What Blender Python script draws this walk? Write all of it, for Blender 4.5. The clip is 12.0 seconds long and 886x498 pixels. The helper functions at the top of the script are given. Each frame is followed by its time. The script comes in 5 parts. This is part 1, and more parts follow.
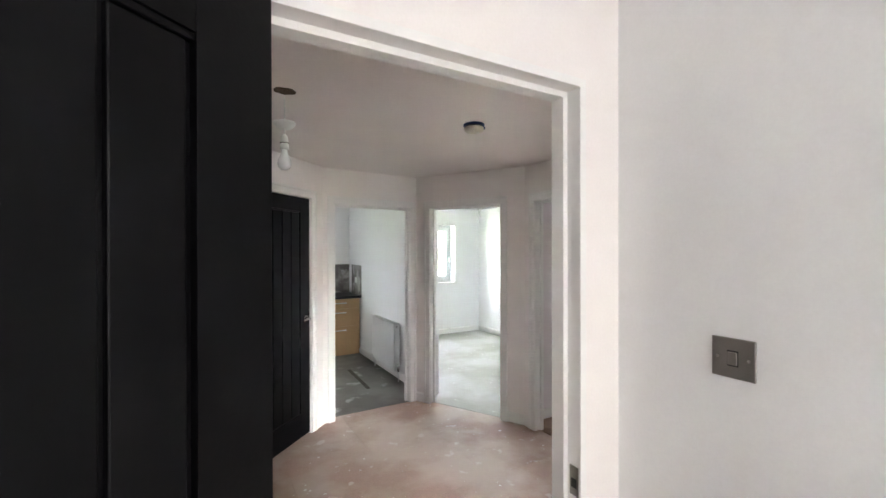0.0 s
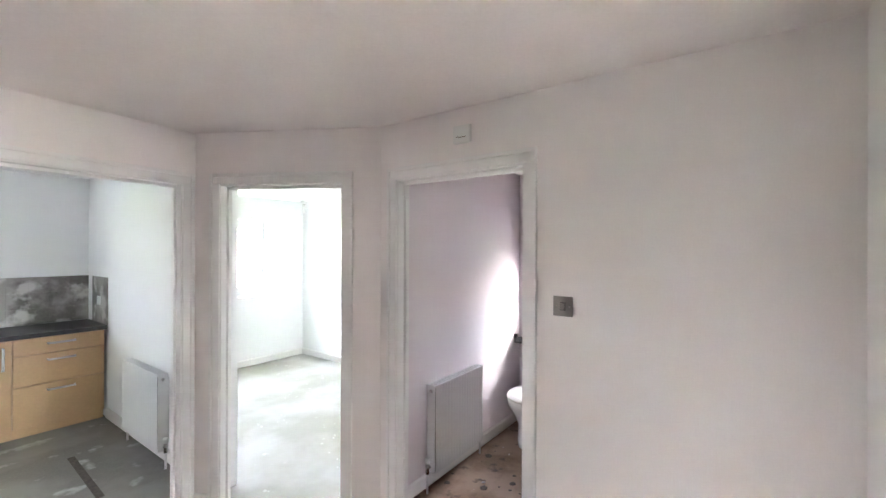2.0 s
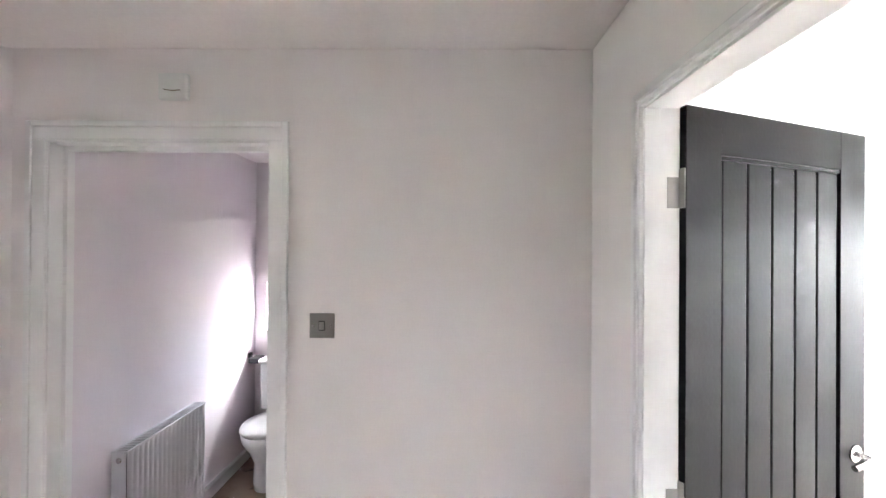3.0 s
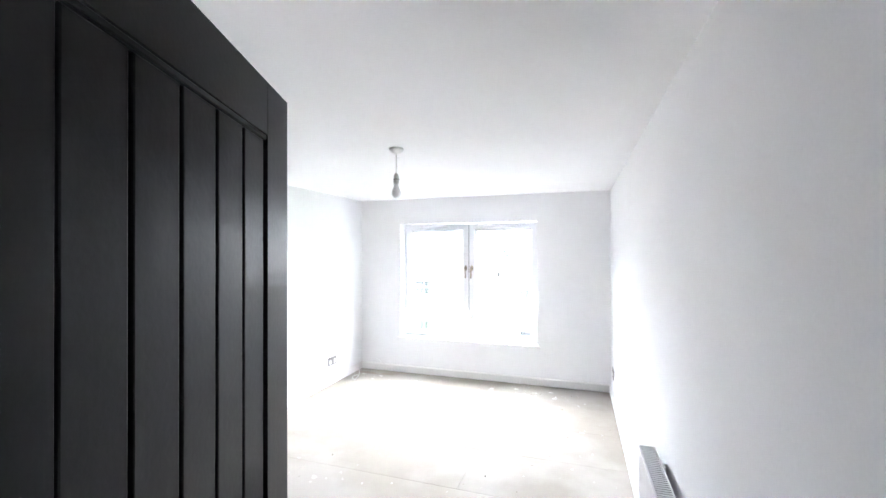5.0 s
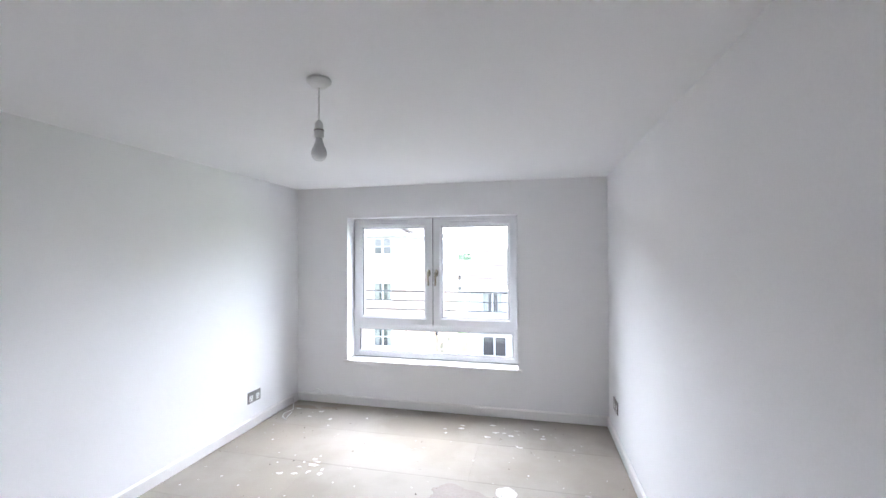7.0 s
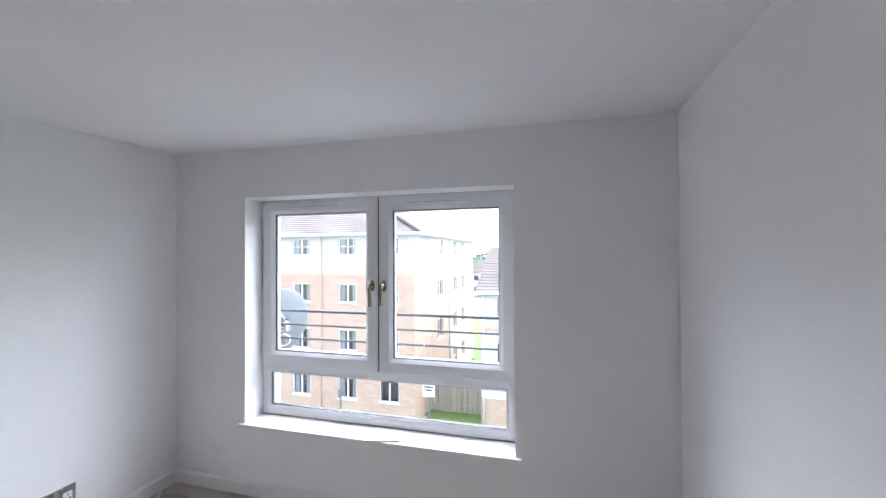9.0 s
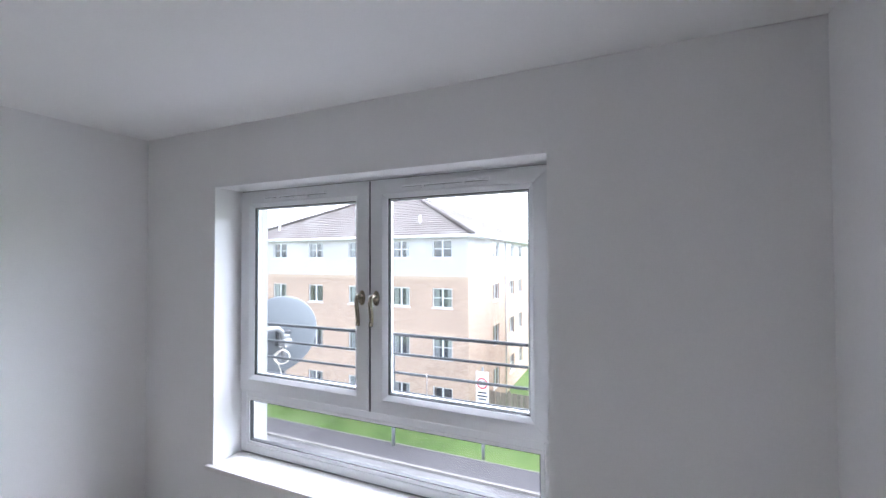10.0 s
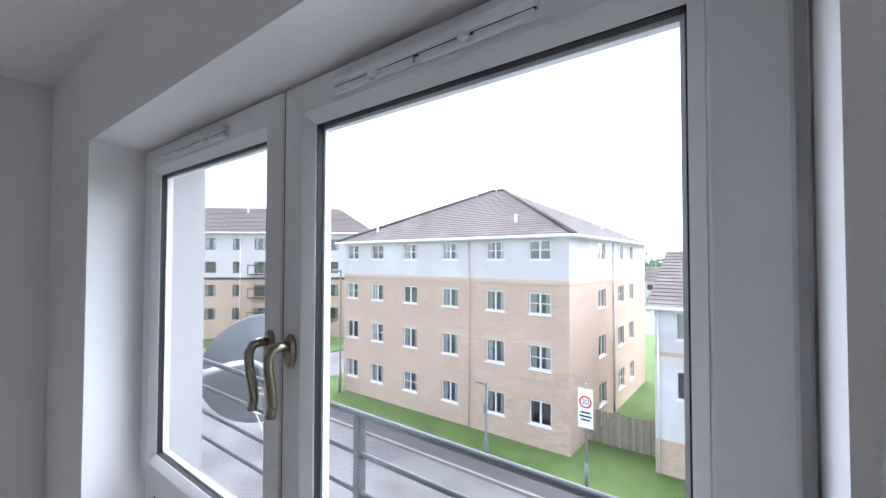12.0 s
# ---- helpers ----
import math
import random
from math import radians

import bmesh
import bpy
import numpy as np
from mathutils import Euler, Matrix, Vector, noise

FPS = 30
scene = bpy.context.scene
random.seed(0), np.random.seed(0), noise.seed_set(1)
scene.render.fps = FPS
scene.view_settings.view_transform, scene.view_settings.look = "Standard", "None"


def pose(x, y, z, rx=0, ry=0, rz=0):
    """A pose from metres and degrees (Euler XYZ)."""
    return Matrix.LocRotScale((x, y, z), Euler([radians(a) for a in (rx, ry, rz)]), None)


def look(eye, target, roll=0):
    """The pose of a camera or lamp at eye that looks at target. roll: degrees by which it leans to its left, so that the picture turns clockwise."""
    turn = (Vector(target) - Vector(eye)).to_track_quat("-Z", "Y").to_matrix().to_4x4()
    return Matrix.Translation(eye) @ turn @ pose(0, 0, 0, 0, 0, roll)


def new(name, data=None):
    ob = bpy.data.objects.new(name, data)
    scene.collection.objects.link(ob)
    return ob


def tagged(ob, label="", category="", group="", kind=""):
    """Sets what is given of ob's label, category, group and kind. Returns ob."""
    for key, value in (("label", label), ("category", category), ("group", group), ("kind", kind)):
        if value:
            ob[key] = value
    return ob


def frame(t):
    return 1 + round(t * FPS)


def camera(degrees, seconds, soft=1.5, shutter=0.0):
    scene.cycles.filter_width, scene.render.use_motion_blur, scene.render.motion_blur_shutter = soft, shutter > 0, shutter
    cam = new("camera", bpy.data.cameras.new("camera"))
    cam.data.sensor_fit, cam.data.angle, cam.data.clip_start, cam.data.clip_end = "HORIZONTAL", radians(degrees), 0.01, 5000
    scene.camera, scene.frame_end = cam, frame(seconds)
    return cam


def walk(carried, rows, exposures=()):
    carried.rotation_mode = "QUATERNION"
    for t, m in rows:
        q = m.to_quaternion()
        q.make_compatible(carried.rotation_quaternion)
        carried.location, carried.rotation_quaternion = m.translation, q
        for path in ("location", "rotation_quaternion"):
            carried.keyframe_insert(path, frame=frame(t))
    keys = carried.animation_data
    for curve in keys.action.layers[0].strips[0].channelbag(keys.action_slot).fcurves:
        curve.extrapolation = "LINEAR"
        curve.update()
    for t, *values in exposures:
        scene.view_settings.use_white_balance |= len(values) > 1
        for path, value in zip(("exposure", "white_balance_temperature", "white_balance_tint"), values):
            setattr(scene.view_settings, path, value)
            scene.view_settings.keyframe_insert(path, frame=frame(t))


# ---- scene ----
cam = camera(93.8, 12.0)
PATH = [
    (0, (-2.503, -0.826, 1.596), (-1.499, 0.903, 1.59), -0.1),
    (0.5, (-2.265, -0.477, 1.592), (-1.236, 1.238, 1.593), -0.1),
    (1, (-2.069, -0.149, 1.592), (-0.938, 1.5, 1.595), -0.0),
    (1.5, (-1.91, 0.088, 1.587), (-0.559, 1.563, 1.591), 0.0),
    (2, (-1.75, 0.299, 1.609), (-0.132, 1.474, 1.612), 0.2),
    (2.5, (-1.583, 0.457, 1.622), (0.301, 1.128, 1.634), 0.4),
    (3, (-1.433, 0.5, 1.629), (0.567, 0.518, 1.637), 0.4),
    (3.5, (-1.234, 0.41, 1.631), (0.654, -0.25, 1.64), 0.5),
    (5.3, (-0.777, -0.058, 1.632), (-0.275, -1.994, 1.649), -0.0),
    (5.5, (-0.759, -0.126, 1.624), (-0.287, -2.07, 1.646), 0.1),
    (6, (-0.671, -0.321, 1.639), (-0.219, -2.27, 1.654), -0.1),
    (6.5, (-0.57, -0.626, 1.628), (-0.113, -2.573, 1.65), -0.1),
    (7, (-0.501, -0.982, 1.605), (-0.045, -2.929, 1.63), -0.2),
    (9, (-0.537, -2.755, 1.61), (0.008, -4.679, 1.635), -0.3),
    (9.5, (-0.561, -3.147, 1.609), (0.088, -5.038, 1.645), -0.3),
    (10, (-0.562, -3.514, 1.605), (0.251, -5.341, 1.646), -0.2),
    (10.5, (-0.518, -3.889, 1.595), (0.438, -5.645, 1.636), 0.0),
    (11, (-0.471, -4.236, 1.595), (0.59, -5.931, 1.643), -0.1),
    (11.5, (-0.392, -4.527, 1.606), (0.78, -6.147, 1.654), -0.1),
    (12, (-0.247, -4.734, 1.605), (0.979, -6.314, 1.655), 0.1),
]
EXPOSURES = [(0.0, 6.55, 6450, 11), (0.5, 6.72, 6450, 12), (1.5, 6.98, 6350, 13), (2.5, 7.15, 6250, 14), (3.7, 7.1, 6050, 15), (5.3, 4.45, 5850, 13), (5.5, 4.32, 5850, 13), (6.0, 4.06, 5850, 14), (7.2, 3.68, 5850, 15), (9.0, 3.05, 5800, 16), (10.5, 2.78, 5750, 16), (11.3, 2.5, 5750, 16), (12.0, 2.43, 5750, 16)]
walk(cam, [(t, look(eye, target, roll)) for t, eye, target, roll in PATH], EXPOSURES)

# ---- world and sun ----
world = bpy.data.worlds.new("overcast_sky")
scene.world = world
world.use_nodes = True
wn, wl = world.node_tree.nodes, world.node_tree.links
sky = wn.new("ShaderNodeTexSky")
sky.sky_type, sky.sun_disc = "NISHITA", False
sky.sun_elevation, sky.sun_rotation = radians(54), radians(183)
sky.air_density, sky.dust_density, sky.ozone_density = 1.0, 1.5, 2.0
grey = wn.new("ShaderNodeHueSaturation")
grey.inputs["Saturation"].default_value = 0.30
wl.new(sky.outputs[0], grey.inputs["Color"])
wl.new(grey.outputs[0], wn["Background"].inputs["Color"])
wn["Background"].inputs["Strength"].default_value = 0.13

sun_data = bpy.data.lights.new("sun", "SUN")
sun_data.energy, sun_data.angle, sun_data.color = 2.9, radians(110), (1.0, 0.995, 0.985)
sun = new("sun", sun_data)
sun.matrix_world = look((1.5, -27, 37), (0, 0, 0))


def window_lamp(name, m, w, h, watts, color=(0.93, 0.96, 1.0)):
    """An area lamp that stands in for daylight at an opening."""
    d = bpy.data.lights.new(name, "AREA")
    d.shape, d.size, d.size_y, d.energy, d.color = "RECTANGLE", w, h, watts, color
    ob = new(name, d)
    ob.matrix_world = m
    return ob


window_lamp("bedroom_daylight", look((0.95, 6.06, 1.48), (0.95, 4, 1.48)), 1.26, 1.02, 0.028)
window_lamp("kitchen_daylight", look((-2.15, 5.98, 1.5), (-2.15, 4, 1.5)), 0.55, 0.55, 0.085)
# unseen window and lamp, set close to make the bright patch on the wall
window_lamp("bathroom_glow_lamp", look((2.0, 1.78, 1.17), (1.0, 1.78, 1.17)), 0.30, 0.34, 0.0135, (1.0, 0.95, 0.98))
# added fill behind the entrance, aimed through the doorway to brighten the hall
window_lamp("lobby_fill_lamp", look((-2.1, -3.16, 1.5), (-2.1, -1.0, 1.5)), 0.85, 1.15, 0.29, (1.0, 0.97, 0.93))


# ---- materials ----
def material(name, color, rough=0.5, metal=0.0, vary=0.06, scale=3.0, fine=60.0, bump=0.05, stain=None, stain_amt=0.0,
             stain_scale=1.2, spec=None, per_object=0.0):
    """A surface with two scales of tone, fine relief and, where wanted, blotches of another colour."""
    m = bpy.data.materials.new(name)
    m.use_nodes = True
    n, l = m.node_tree.nodes, m.node_tree.links
    b = n["Principled BSDF"]
    b.inputs["Roughness"].default_value, b.inputs["Metallic"].default_value = rough, metal
    if spec is not None:
        b.inputs["Specular IOR Level"].default_value = spec
    tc = n.new("ShaderNodeNewGeometry")
    big = n.new("ShaderNodeTexNoise")
    big.inputs["Scale"].default_value, big.inputs["Detail"].default_value = scale, 5
    small = n.new("ShaderNodeTexNoise")
    small.inputs["Scale"].default_value, small.inputs["Detail"].default_value = fine, 3
    for t in (big, small):
        l.new(tc.outputs["Position"], t.inputs["Vector"])
    add = n.new("ShaderNodeMath")
    add.operation = "ADD"
    l.new(big.outputs["Fac"], add.inputs[0])
    l.new(small.outputs["Fac"], add.inputs[1])
    ramp = n.new("ShaderNodeMapRange")
    ramp.inputs["From Min"].default_value, ramp.inputs["From Max"].default_value = 0.6, 1.4
    ramp.inputs["To Min"].default_value, ramp.inputs["To Max"].default_value = 1 - vary, 1 + vary
    l.new(add.outputs[0], ramp.inputs["Value"])
    tone = n.new("ShaderNodeHueSaturation")
    tone.inputs["Color"].default_value = (*color, 1)
    last = ramp.outputs[0]
    if per_object:
        info = n.new("ShaderNodeObjectInfo")
        r2 = n.new("ShaderNodeMapRange")
        r2.inputs["To Min"].default_value, r2.inputs["To Max"].default_value = 1 - per_object, 1 + per_object
        l.new(info.outputs["Random"], r2.inputs["Value"])
        mul = n.new("ShaderNodeMath")
        mul.operation = "MULTIPLY"
        l.new(last, mul.inputs[0])
        l.new(r2.outputs[0], mul.inputs[1])
        last = mul.outputs[0]
    l.new(last, tone.inputs["Value"])
    out = tone.outputs[0]
    if stain:
        blot = n.new("ShaderNodeTexNoise")
        blot.inputs["Scale"].default_value, blot.inputs["Detail"].default_value = stain_scale, 7
        l.new(tc.outputs["Position"], blot.inputs["Vector"])
        edge = n.new("ShaderNodeMapRange")
        edge.inputs["From Min"].default_value, edge.inputs["From Max"].default_value = 0.62 - 0.25 * stain_amt, 0.72 - 0.2 * stain_amt
        l.new(blot.outputs["Fac"], edge.inputs["Value"])
        mix = n.new("ShaderNodeMix")
        mix.data_type = "RGBA"
        l.new(edge.outputs[0], mix.inputs["Factor"])
        l.new(out, mix.inputs["A"])
        mix.inputs["B"].default_value = (*stain, 1)
        out = mix.outputs["Result"]
    l.new(out, b.inputs["Base Color"])
    if bump:
        bp = n.new("ShaderNodeBump")
        bp.inputs["Strength"].default_value, bp.inputs["Distance"].default_value = bump, 0.004
        l.new(add.outputs[0], bp.inputs["Height"])
        l.new(bp.outputs[0], b.inputs["Normal"])
    return m


def add_blotches(m, color, scale, low, high, fac=1.0):
    """A further layer of blotches over a material's base colour."""
    n, l = m.node_tree.nodes, m.node_tree.links
    b = n["Principled BSDF"]
    src = b.inputs["Base Color"].links[0].from_socket
    tc = n.new("ShaderNodeNewGeometry")
    blot = n.new("ShaderNodeTexNoise")
    blot.inputs["Scale"].default_value, blot.inputs["Detail"].default_value = scale, 6
    l.new(tc.outputs["Position"], blot.inputs["Vector"])
    edge = n.new("ShaderNodeMapRange")
    edge.inputs["From Min"].default_value, edge.inputs["From Max"].default_value = low, high
    edge.inputs["To Max"].default_value = fac
    l.new(blot.outputs["Fac"], edge.inputs["Value"])
    mix = n.new("ShaderNodeMix")
    mix.data_type = "RGBA"
    l.new(edge.outputs[0], mix.inputs["Factor"])
    l.new(src, mix.inputs["A"])
    mix.inputs["B"].default_value = (*color, 1)
    l.new(mix.outputs["Result"], b.inputs["Base Color"])
    return m


def brick_material(name, c1, c2, mortar, scale=1.0):
    m = bpy.data.materials.new(name)
    m.use_nodes = True
    n, l = m.node_tree.nodes, m.node_tree.links
    b = n["Principled BSDF"]
    b.inputs["Roughness"].default_value = 0.9
    tc = n.new("ShaderNodeNewGeometry")
    sep, comb, add = n.new("ShaderNodeSeparateXYZ"), n.new("ShaderNodeCombineXYZ"), n.new("ShaderNodeMath")
    add.operation = "ADD"
    l.new(tc.outputs["Position"], sep.inputs[0])
    l.new(sep.outputs["X"], add.inputs[0])
    l.new(sep.outputs["Y"], add.inputs[1])
    l.new(add.outputs[0], comb.inputs["X"])
    l.new(sep.outputs["Z"], comb.inputs["Y"])
    br = n.new("ShaderNodeTexBrick")
    br.inputs["Color1"].default_value, br.inputs["Color2"].default_value, br.inputs["Mortar"].default_value = (*c1, 1), (*c2, 1), (*mortar, 1)
    br.inputs["Scale"].default_value = scale
    br.inputs["Brick Width"].default_value, br.inputs["Row Height"].default_value, br.inputs["Mortar Size"].default_value = 0.225, 0.075, 0.008
    l.new(comb.outputs[0], br.inputs["Vector"])
    big = n.new("ShaderNodeTexNoise")
    big.inputs["Scale"].default_value, big.inputs["Detail"].default_value = 0.6, 6
    l.new(tc.outputs["Position"], big.inputs["Vector"])
    rg = n.new("ShaderNodeMapRange")
    rg.inputs["To Min"].default_value, rg.inputs["To Max"].default_value = 0.85, 1.18
    l.new(big.outputs["Fac"], rg.inputs["Value"])
    hs = n.new("ShaderNodeHueSaturation")
    l.new(br.outputs["Color"], hs.inputs["Color"])
    l.new(rg.outputs[0], hs.inputs["Value"])
    l.new(hs.outputs[0], b.inputs["Base Color"])
    bp = n.new("ShaderNodeBump")
    bp.inputs["Strength"].default_value, bp.inputs["Distance"].default_value = 0.5, 0.01
    bp.invert = True
    l.new(br.outputs["Fac"], bp.inputs["Height"])
    l.new(bp.outputs[0], b.inputs["Normal"])
    return m


def glass_material(name, tint=(1, 1, 1), rough=0.0, base=0.03):
    m = bpy.data.materials.new(name)
    m.use_nodes = True
    n, l = m.node_tree.nodes, m.node_tree.links
    n.remove(n["Principled BSDF"])
    tr, gl, mx = n.new("ShaderNodeBsdfTransparent"), n.new("ShaderNodeBsdfGlossy"), n.new("ShaderNodeMixShader")
    tr.inputs["Color"].default_value = (*tint, 1)
    gl.inputs["Roughness"].default_value = rough
    face, pw, rg = n.new("ShaderNodeLayerWeight"), n.new("ShaderNodeMath"), n.new("ShaderNodeMapRange")
    pw.operation = "POWER"
    pw.inputs[1].default_value = 5.0
    rg.inputs["To Min"].default_value, rg.inputs["To Max"].default_value = base, 0.8
    l.new(face.outputs["Facing"], pw.inputs[0])
    l.new(pw.outputs[0], rg.inputs["Value"])
    l.new(rg.outputs[0], mx.inputs[0])
    l.new(tr.outputs[0], mx.inputs[1])
    l.new(gl.outputs[0], mx.inputs[2])
    l.new(mx.outputs[0], n["Material Output"].inputs["Surface"])
    return m


M_WALL = material("white_emulsion", (0.88, 0.877, 0.88), 0.75, vary=0.025, scale=1.6, fine=140, bump=0.06)
M_HALLWALL = material("warm_white_emulsion", (0.87, 0.825, 0.808), 0.75, vary=0.03, scale=1.6, fine=140, bump=0.06)
M_HALLCEIL = material("pinkish_white_ceiling_paint", (0.86, 0.81, 0.79), 0.85, vary=0.04, scale=2.0, fine=90, bump=0.08)
M_PINK = material("pale_pink_emulsion", (0.80, 0.735, 0.755), 0.7, vary=0.03, scale=1.6, fine=140, bump=0.06)
M_CEIL = material("white_ceiling_paint", (0.885, 0.885, 0.89), 0.85, vary=0.02, scale=1.5, fine=120, bump=0.08)
M_GLOSS = material("white_gloss_woodwork", (0.85, 0.835, 0.82), 0.45, vary=0.02, scale=4, fine=70, bump=0.01)
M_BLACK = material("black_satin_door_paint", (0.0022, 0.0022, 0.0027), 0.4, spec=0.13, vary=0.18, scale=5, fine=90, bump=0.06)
M_UPVC = material("white_upvc", (0.80, 0.805, 0.82), 0.3, vary=0.02, scale=3, fine=60, bump=0.01)
M_GASKET = material("black_rubber_gasket", (0.02, 0.02, 0.022), 0.6, vary=0.1)
M_GLASS = glass_material("window_glass", (0.97, 0.985, 0.98))
M_STEEL = material("brushed_steel", (0.33, 0.315, 0.30), 0.38, 1.0, vary=0.08, scale=8, fine=300, bump=0.03)
M_CHROME = material("satin_chrome", (0.62, 0.61, 0.59), 0.22, 1.0, vary=0.05, scale=10, fine=120, bump=0.0)
M_BRASS = material("worn_nickel_brass", (0.33, 0.29, 0.22), 0.25, 1.0, vary=0.12, scale=14, fine=120, bump=0.02)
M_BLACKPLASTIC = material("black_plastic", (0.02, 0.02, 0.02), 0.4, vary=0.05)
M_PLASTIC = material("white_plastic", (0.78, 0.78, 0.76), 0.35, vary=0.02, bump=0.0)
M_CREAM = material("aged_cream_plastic", (0.72, 0.67, 0.58), 0.45, vary=0.05, bump=0.02)
M_BULB = material("opal_glass_bulb", (0.90, 0.90, 0.90), 0.2, vary=0.01, bump=0.0)
M_BULB.node_tree.nodes["Principled BSDF"].inputs["Subsurface Weight"].default_value = 0.9
M_BULB.node_tree.nodes["Principled BSDF"].inputs["Subsurface Radius"].default_value = (0.04, 0.04, 0.04)
M_CARD = material("grey_edged_card", (0.45, 0.44, 0.43), 0.7, vary=0.05)
M_BLUE = material("blue_plastic_film", (0.025, 0.06, 0.22), 0.35, vary=0.2, scale=20)
M_RAD = material("white_radiator_enamel", (0.76, 0.755, 0.75), 0.3, vary=0.03, scale=3, fine=50, bump=0.02)
# brown of torn plaster with the hole's shade in the same colour
M_DARKHOLE = material("hole_brown_and_shade", (0.10, 0.07, 0.045), 0.95, vary=0.4, scale=30, fine=120, bump=0.6)
M_CERAMIC = material("white_ceramic", (0.80, 0.80, 0.80), 0.12, vary=0.01, bump=0.0)
M_BEECH = material("beech_laminate", (0.56, 0.36, 0.19), 0.4, vary=0.07, scale=4, fine=50, bump=0.02)
M_WORKTOP = material("black_speckled_worktop", (0.03, 0.03, 0.034), 0.3, vary=0.5, scale=60, fine=220, bump=0.02)
M_SLATE = material("grey_slate_tile", (0.17, 0.155, 0.145), 0.4, vary=0.25, scale=6, fine=40, bump=0.15, stain=(0.36, 0.34, 0.32), stain_amt=0.7, stain_scale=4, per_object=0.25)
add_blotches(M_SLATE, (0.62, 0.60, 0.58), 5.0, 0.53, 0.62, 0.75)
M_HARDBOARD = material("reddish_hardboard", (0.45, 0.31, 0.25), 0.6, vary=0.12, scale=2.2, fine=80, bump=0.05, stain=(0.58, 0.465, 0.40), stain_amt=0.75, stain_scale=1.5, per_object=0.06)
add_blotches(M_HARDBOARD, (0.66, 0.58, 0.53), 2.6, 0.55, 0.72, 0.7)
add_blotches(M_HARDBOARD, (0.70, 0.64, 0.60), 7.5, 0.64, 0.69, 0.7)
add_blotches(M_HARDBOARD, (0.72, 0.68, 0.64), 28, 0.71, 0.74, 0.8)
M_CHIPBOARD = material("pale_paint_spotted_chipboard", (0.405, 0.362, 0.302), 0.85, spec=0.15, vary=0.10, scale=2.5, fine=160, bump=0.06, stain=(0.475, 0.44, 0.385), stain_amt=0.7, stain_scale=1.1, per_object=0.05)
add_blotches(M_CHIPBOARD, (0.76, 0.74, 0.71), 4.2, 0.69, 0.73, 0.85)
add_blotches(M_CHIPBOARD, (0.80, 0.79, 0.77), 30, 0.72, 0.74, 0.9)
M_BEDFLOOR = material("grey_green_screed", (0.40, 0.385, 0.33), 0.6, vary=0.10, scale=2.0, fine=100, bump=0.06, stain=(0.52, 0.51, 0.48), stain_amt=0.8, stain_scale=1.1)
add_blotches(M_BEDFLOOR, (0.72, 0.72, 0.68), 6.5, 0.67, 0.71, 0.8)
M_KITFLOOR = material("grey_cement_floor", (0.185, 0.175, 0.155), 0.6, vary=0.2, scale=3.0, fine=70, bump=0.1, stain=(0.26, 0.25, 0.22), stain_amt=0.7, stain_scale=1.6)
add_blotches(M_KITFLOOR, (0.52, 0.51, 0.48), 4.5, 0.60, 0.68, 0.75)
M_BATHFLOOR = material("brown_stained_board", (0.20, 0.125, 0.08), 0.6, vary=0.3, scale=5, fine=60, bump=0.1, stain=(0.33, 0.23, 0.165), stain_amt=0.8, stain_scale=3)
add_blotches(M_BATHFLOOR, (0.06, 0.04, 0.03), 7, 0.62, 0.68, 0.8)
add_blotches(M_BATHFLOOR, (0.7, 0.66, 0.6), 12, 0.69, 0.73, 0.8)
M_PAINTDROP = material("dried_white_paint", (0.80, 0.79, 0.77), 0.6, vary=0.04)
M_RUBBLE = material("dark_grit", (0.10, 0.085, 0.07), 0.9, vary=0.3, scale=30)
# outside
M_BRICK = brick_material("buff_pink_brick", (0.41, 0.285, 0.21), (0.53, 0.385, 0.285), (0.56, 0.47, 0.385))
M_BUFFBRICK = material("buff_stone_band", (0.55, 0.43, 0.32), 0.85, vary=0.08, scale=3)
M_RENDER = material("white_harling", (0.56, 0.54, 0.53), 0.9, vary=0.05, scale=0.8, fine=40, bump=0.3, stain=(0.62, 0.62, 0.62), stain_amt=0.4, stain_scale=0.5)
M_OWNWALL = material("grey_harling", (0.30, 0.295, 0.29), 0.95, vary=0.08, scale=6, fine=90, bump=0.4)
M_ROOFTILE = material("dark_brown_roof_tile", (0.115, 0.098, 0.09), 0.85, spec=0.12, vary=0.18, scale=0.9, fine=12, bump=0.2, stain=(0.15, 0.135, 0.125), stain_amt=0.6, stain_scale=1.0)
M_FASCIA = material("white_fascia_board", (0.74, 0.74, 0.74), 0.5, vary=0.04)
M_FRAMEW = material("white_window_frame", (0.74, 0.74, 0.74), 0.4, vary=0.02, bump=0)
M_FRAMED = material("dark_brown_window_frame", (0.05, 0.04, 0.035), 0.5, vary=0.1, bump=0)
# shade of unlit rooms put into a dark colour, behind glass and on far panes
M_DARKROOM = material("dark_room_and_pane", (0.075, 0.085, 0.095), 0.06, vary=0.3, scale=0.9, fine=3, bump=0, per_object=0.6)
M_CURTAIN = material("pale_net_curtain", (0.55, 0.55, 0.53), 0.9, vary=0.15, scale=6, fine=30, bump=0.2, per_object=0.25)
M_GRASS = material("mown_grass", (0.072, 0.118, 0.034), 0.95, spec=0.15, vary=0.35, scale=1.1, fine=14, bump=0.6, stain=(0.095, 0.14, 0.045), stain_amt=0.8, stain_scale=0.5)
M_GROUND = material("distant_ground", (0.14, 0.16, 0.10), 0.95, vary=0.25, scale=0.05, fine=0.6, bump=0.0)
M_ASPHALT = material("worn_grey_asphalt", (0.105, 0.10, 0.10), 0.9, spec=0.2, vary=0.14, scale=0.5, fine=26, bump=0.3, stain=(0.145, 0.14, 0.137), stain_amt=0.75, stain_scale=0.35)
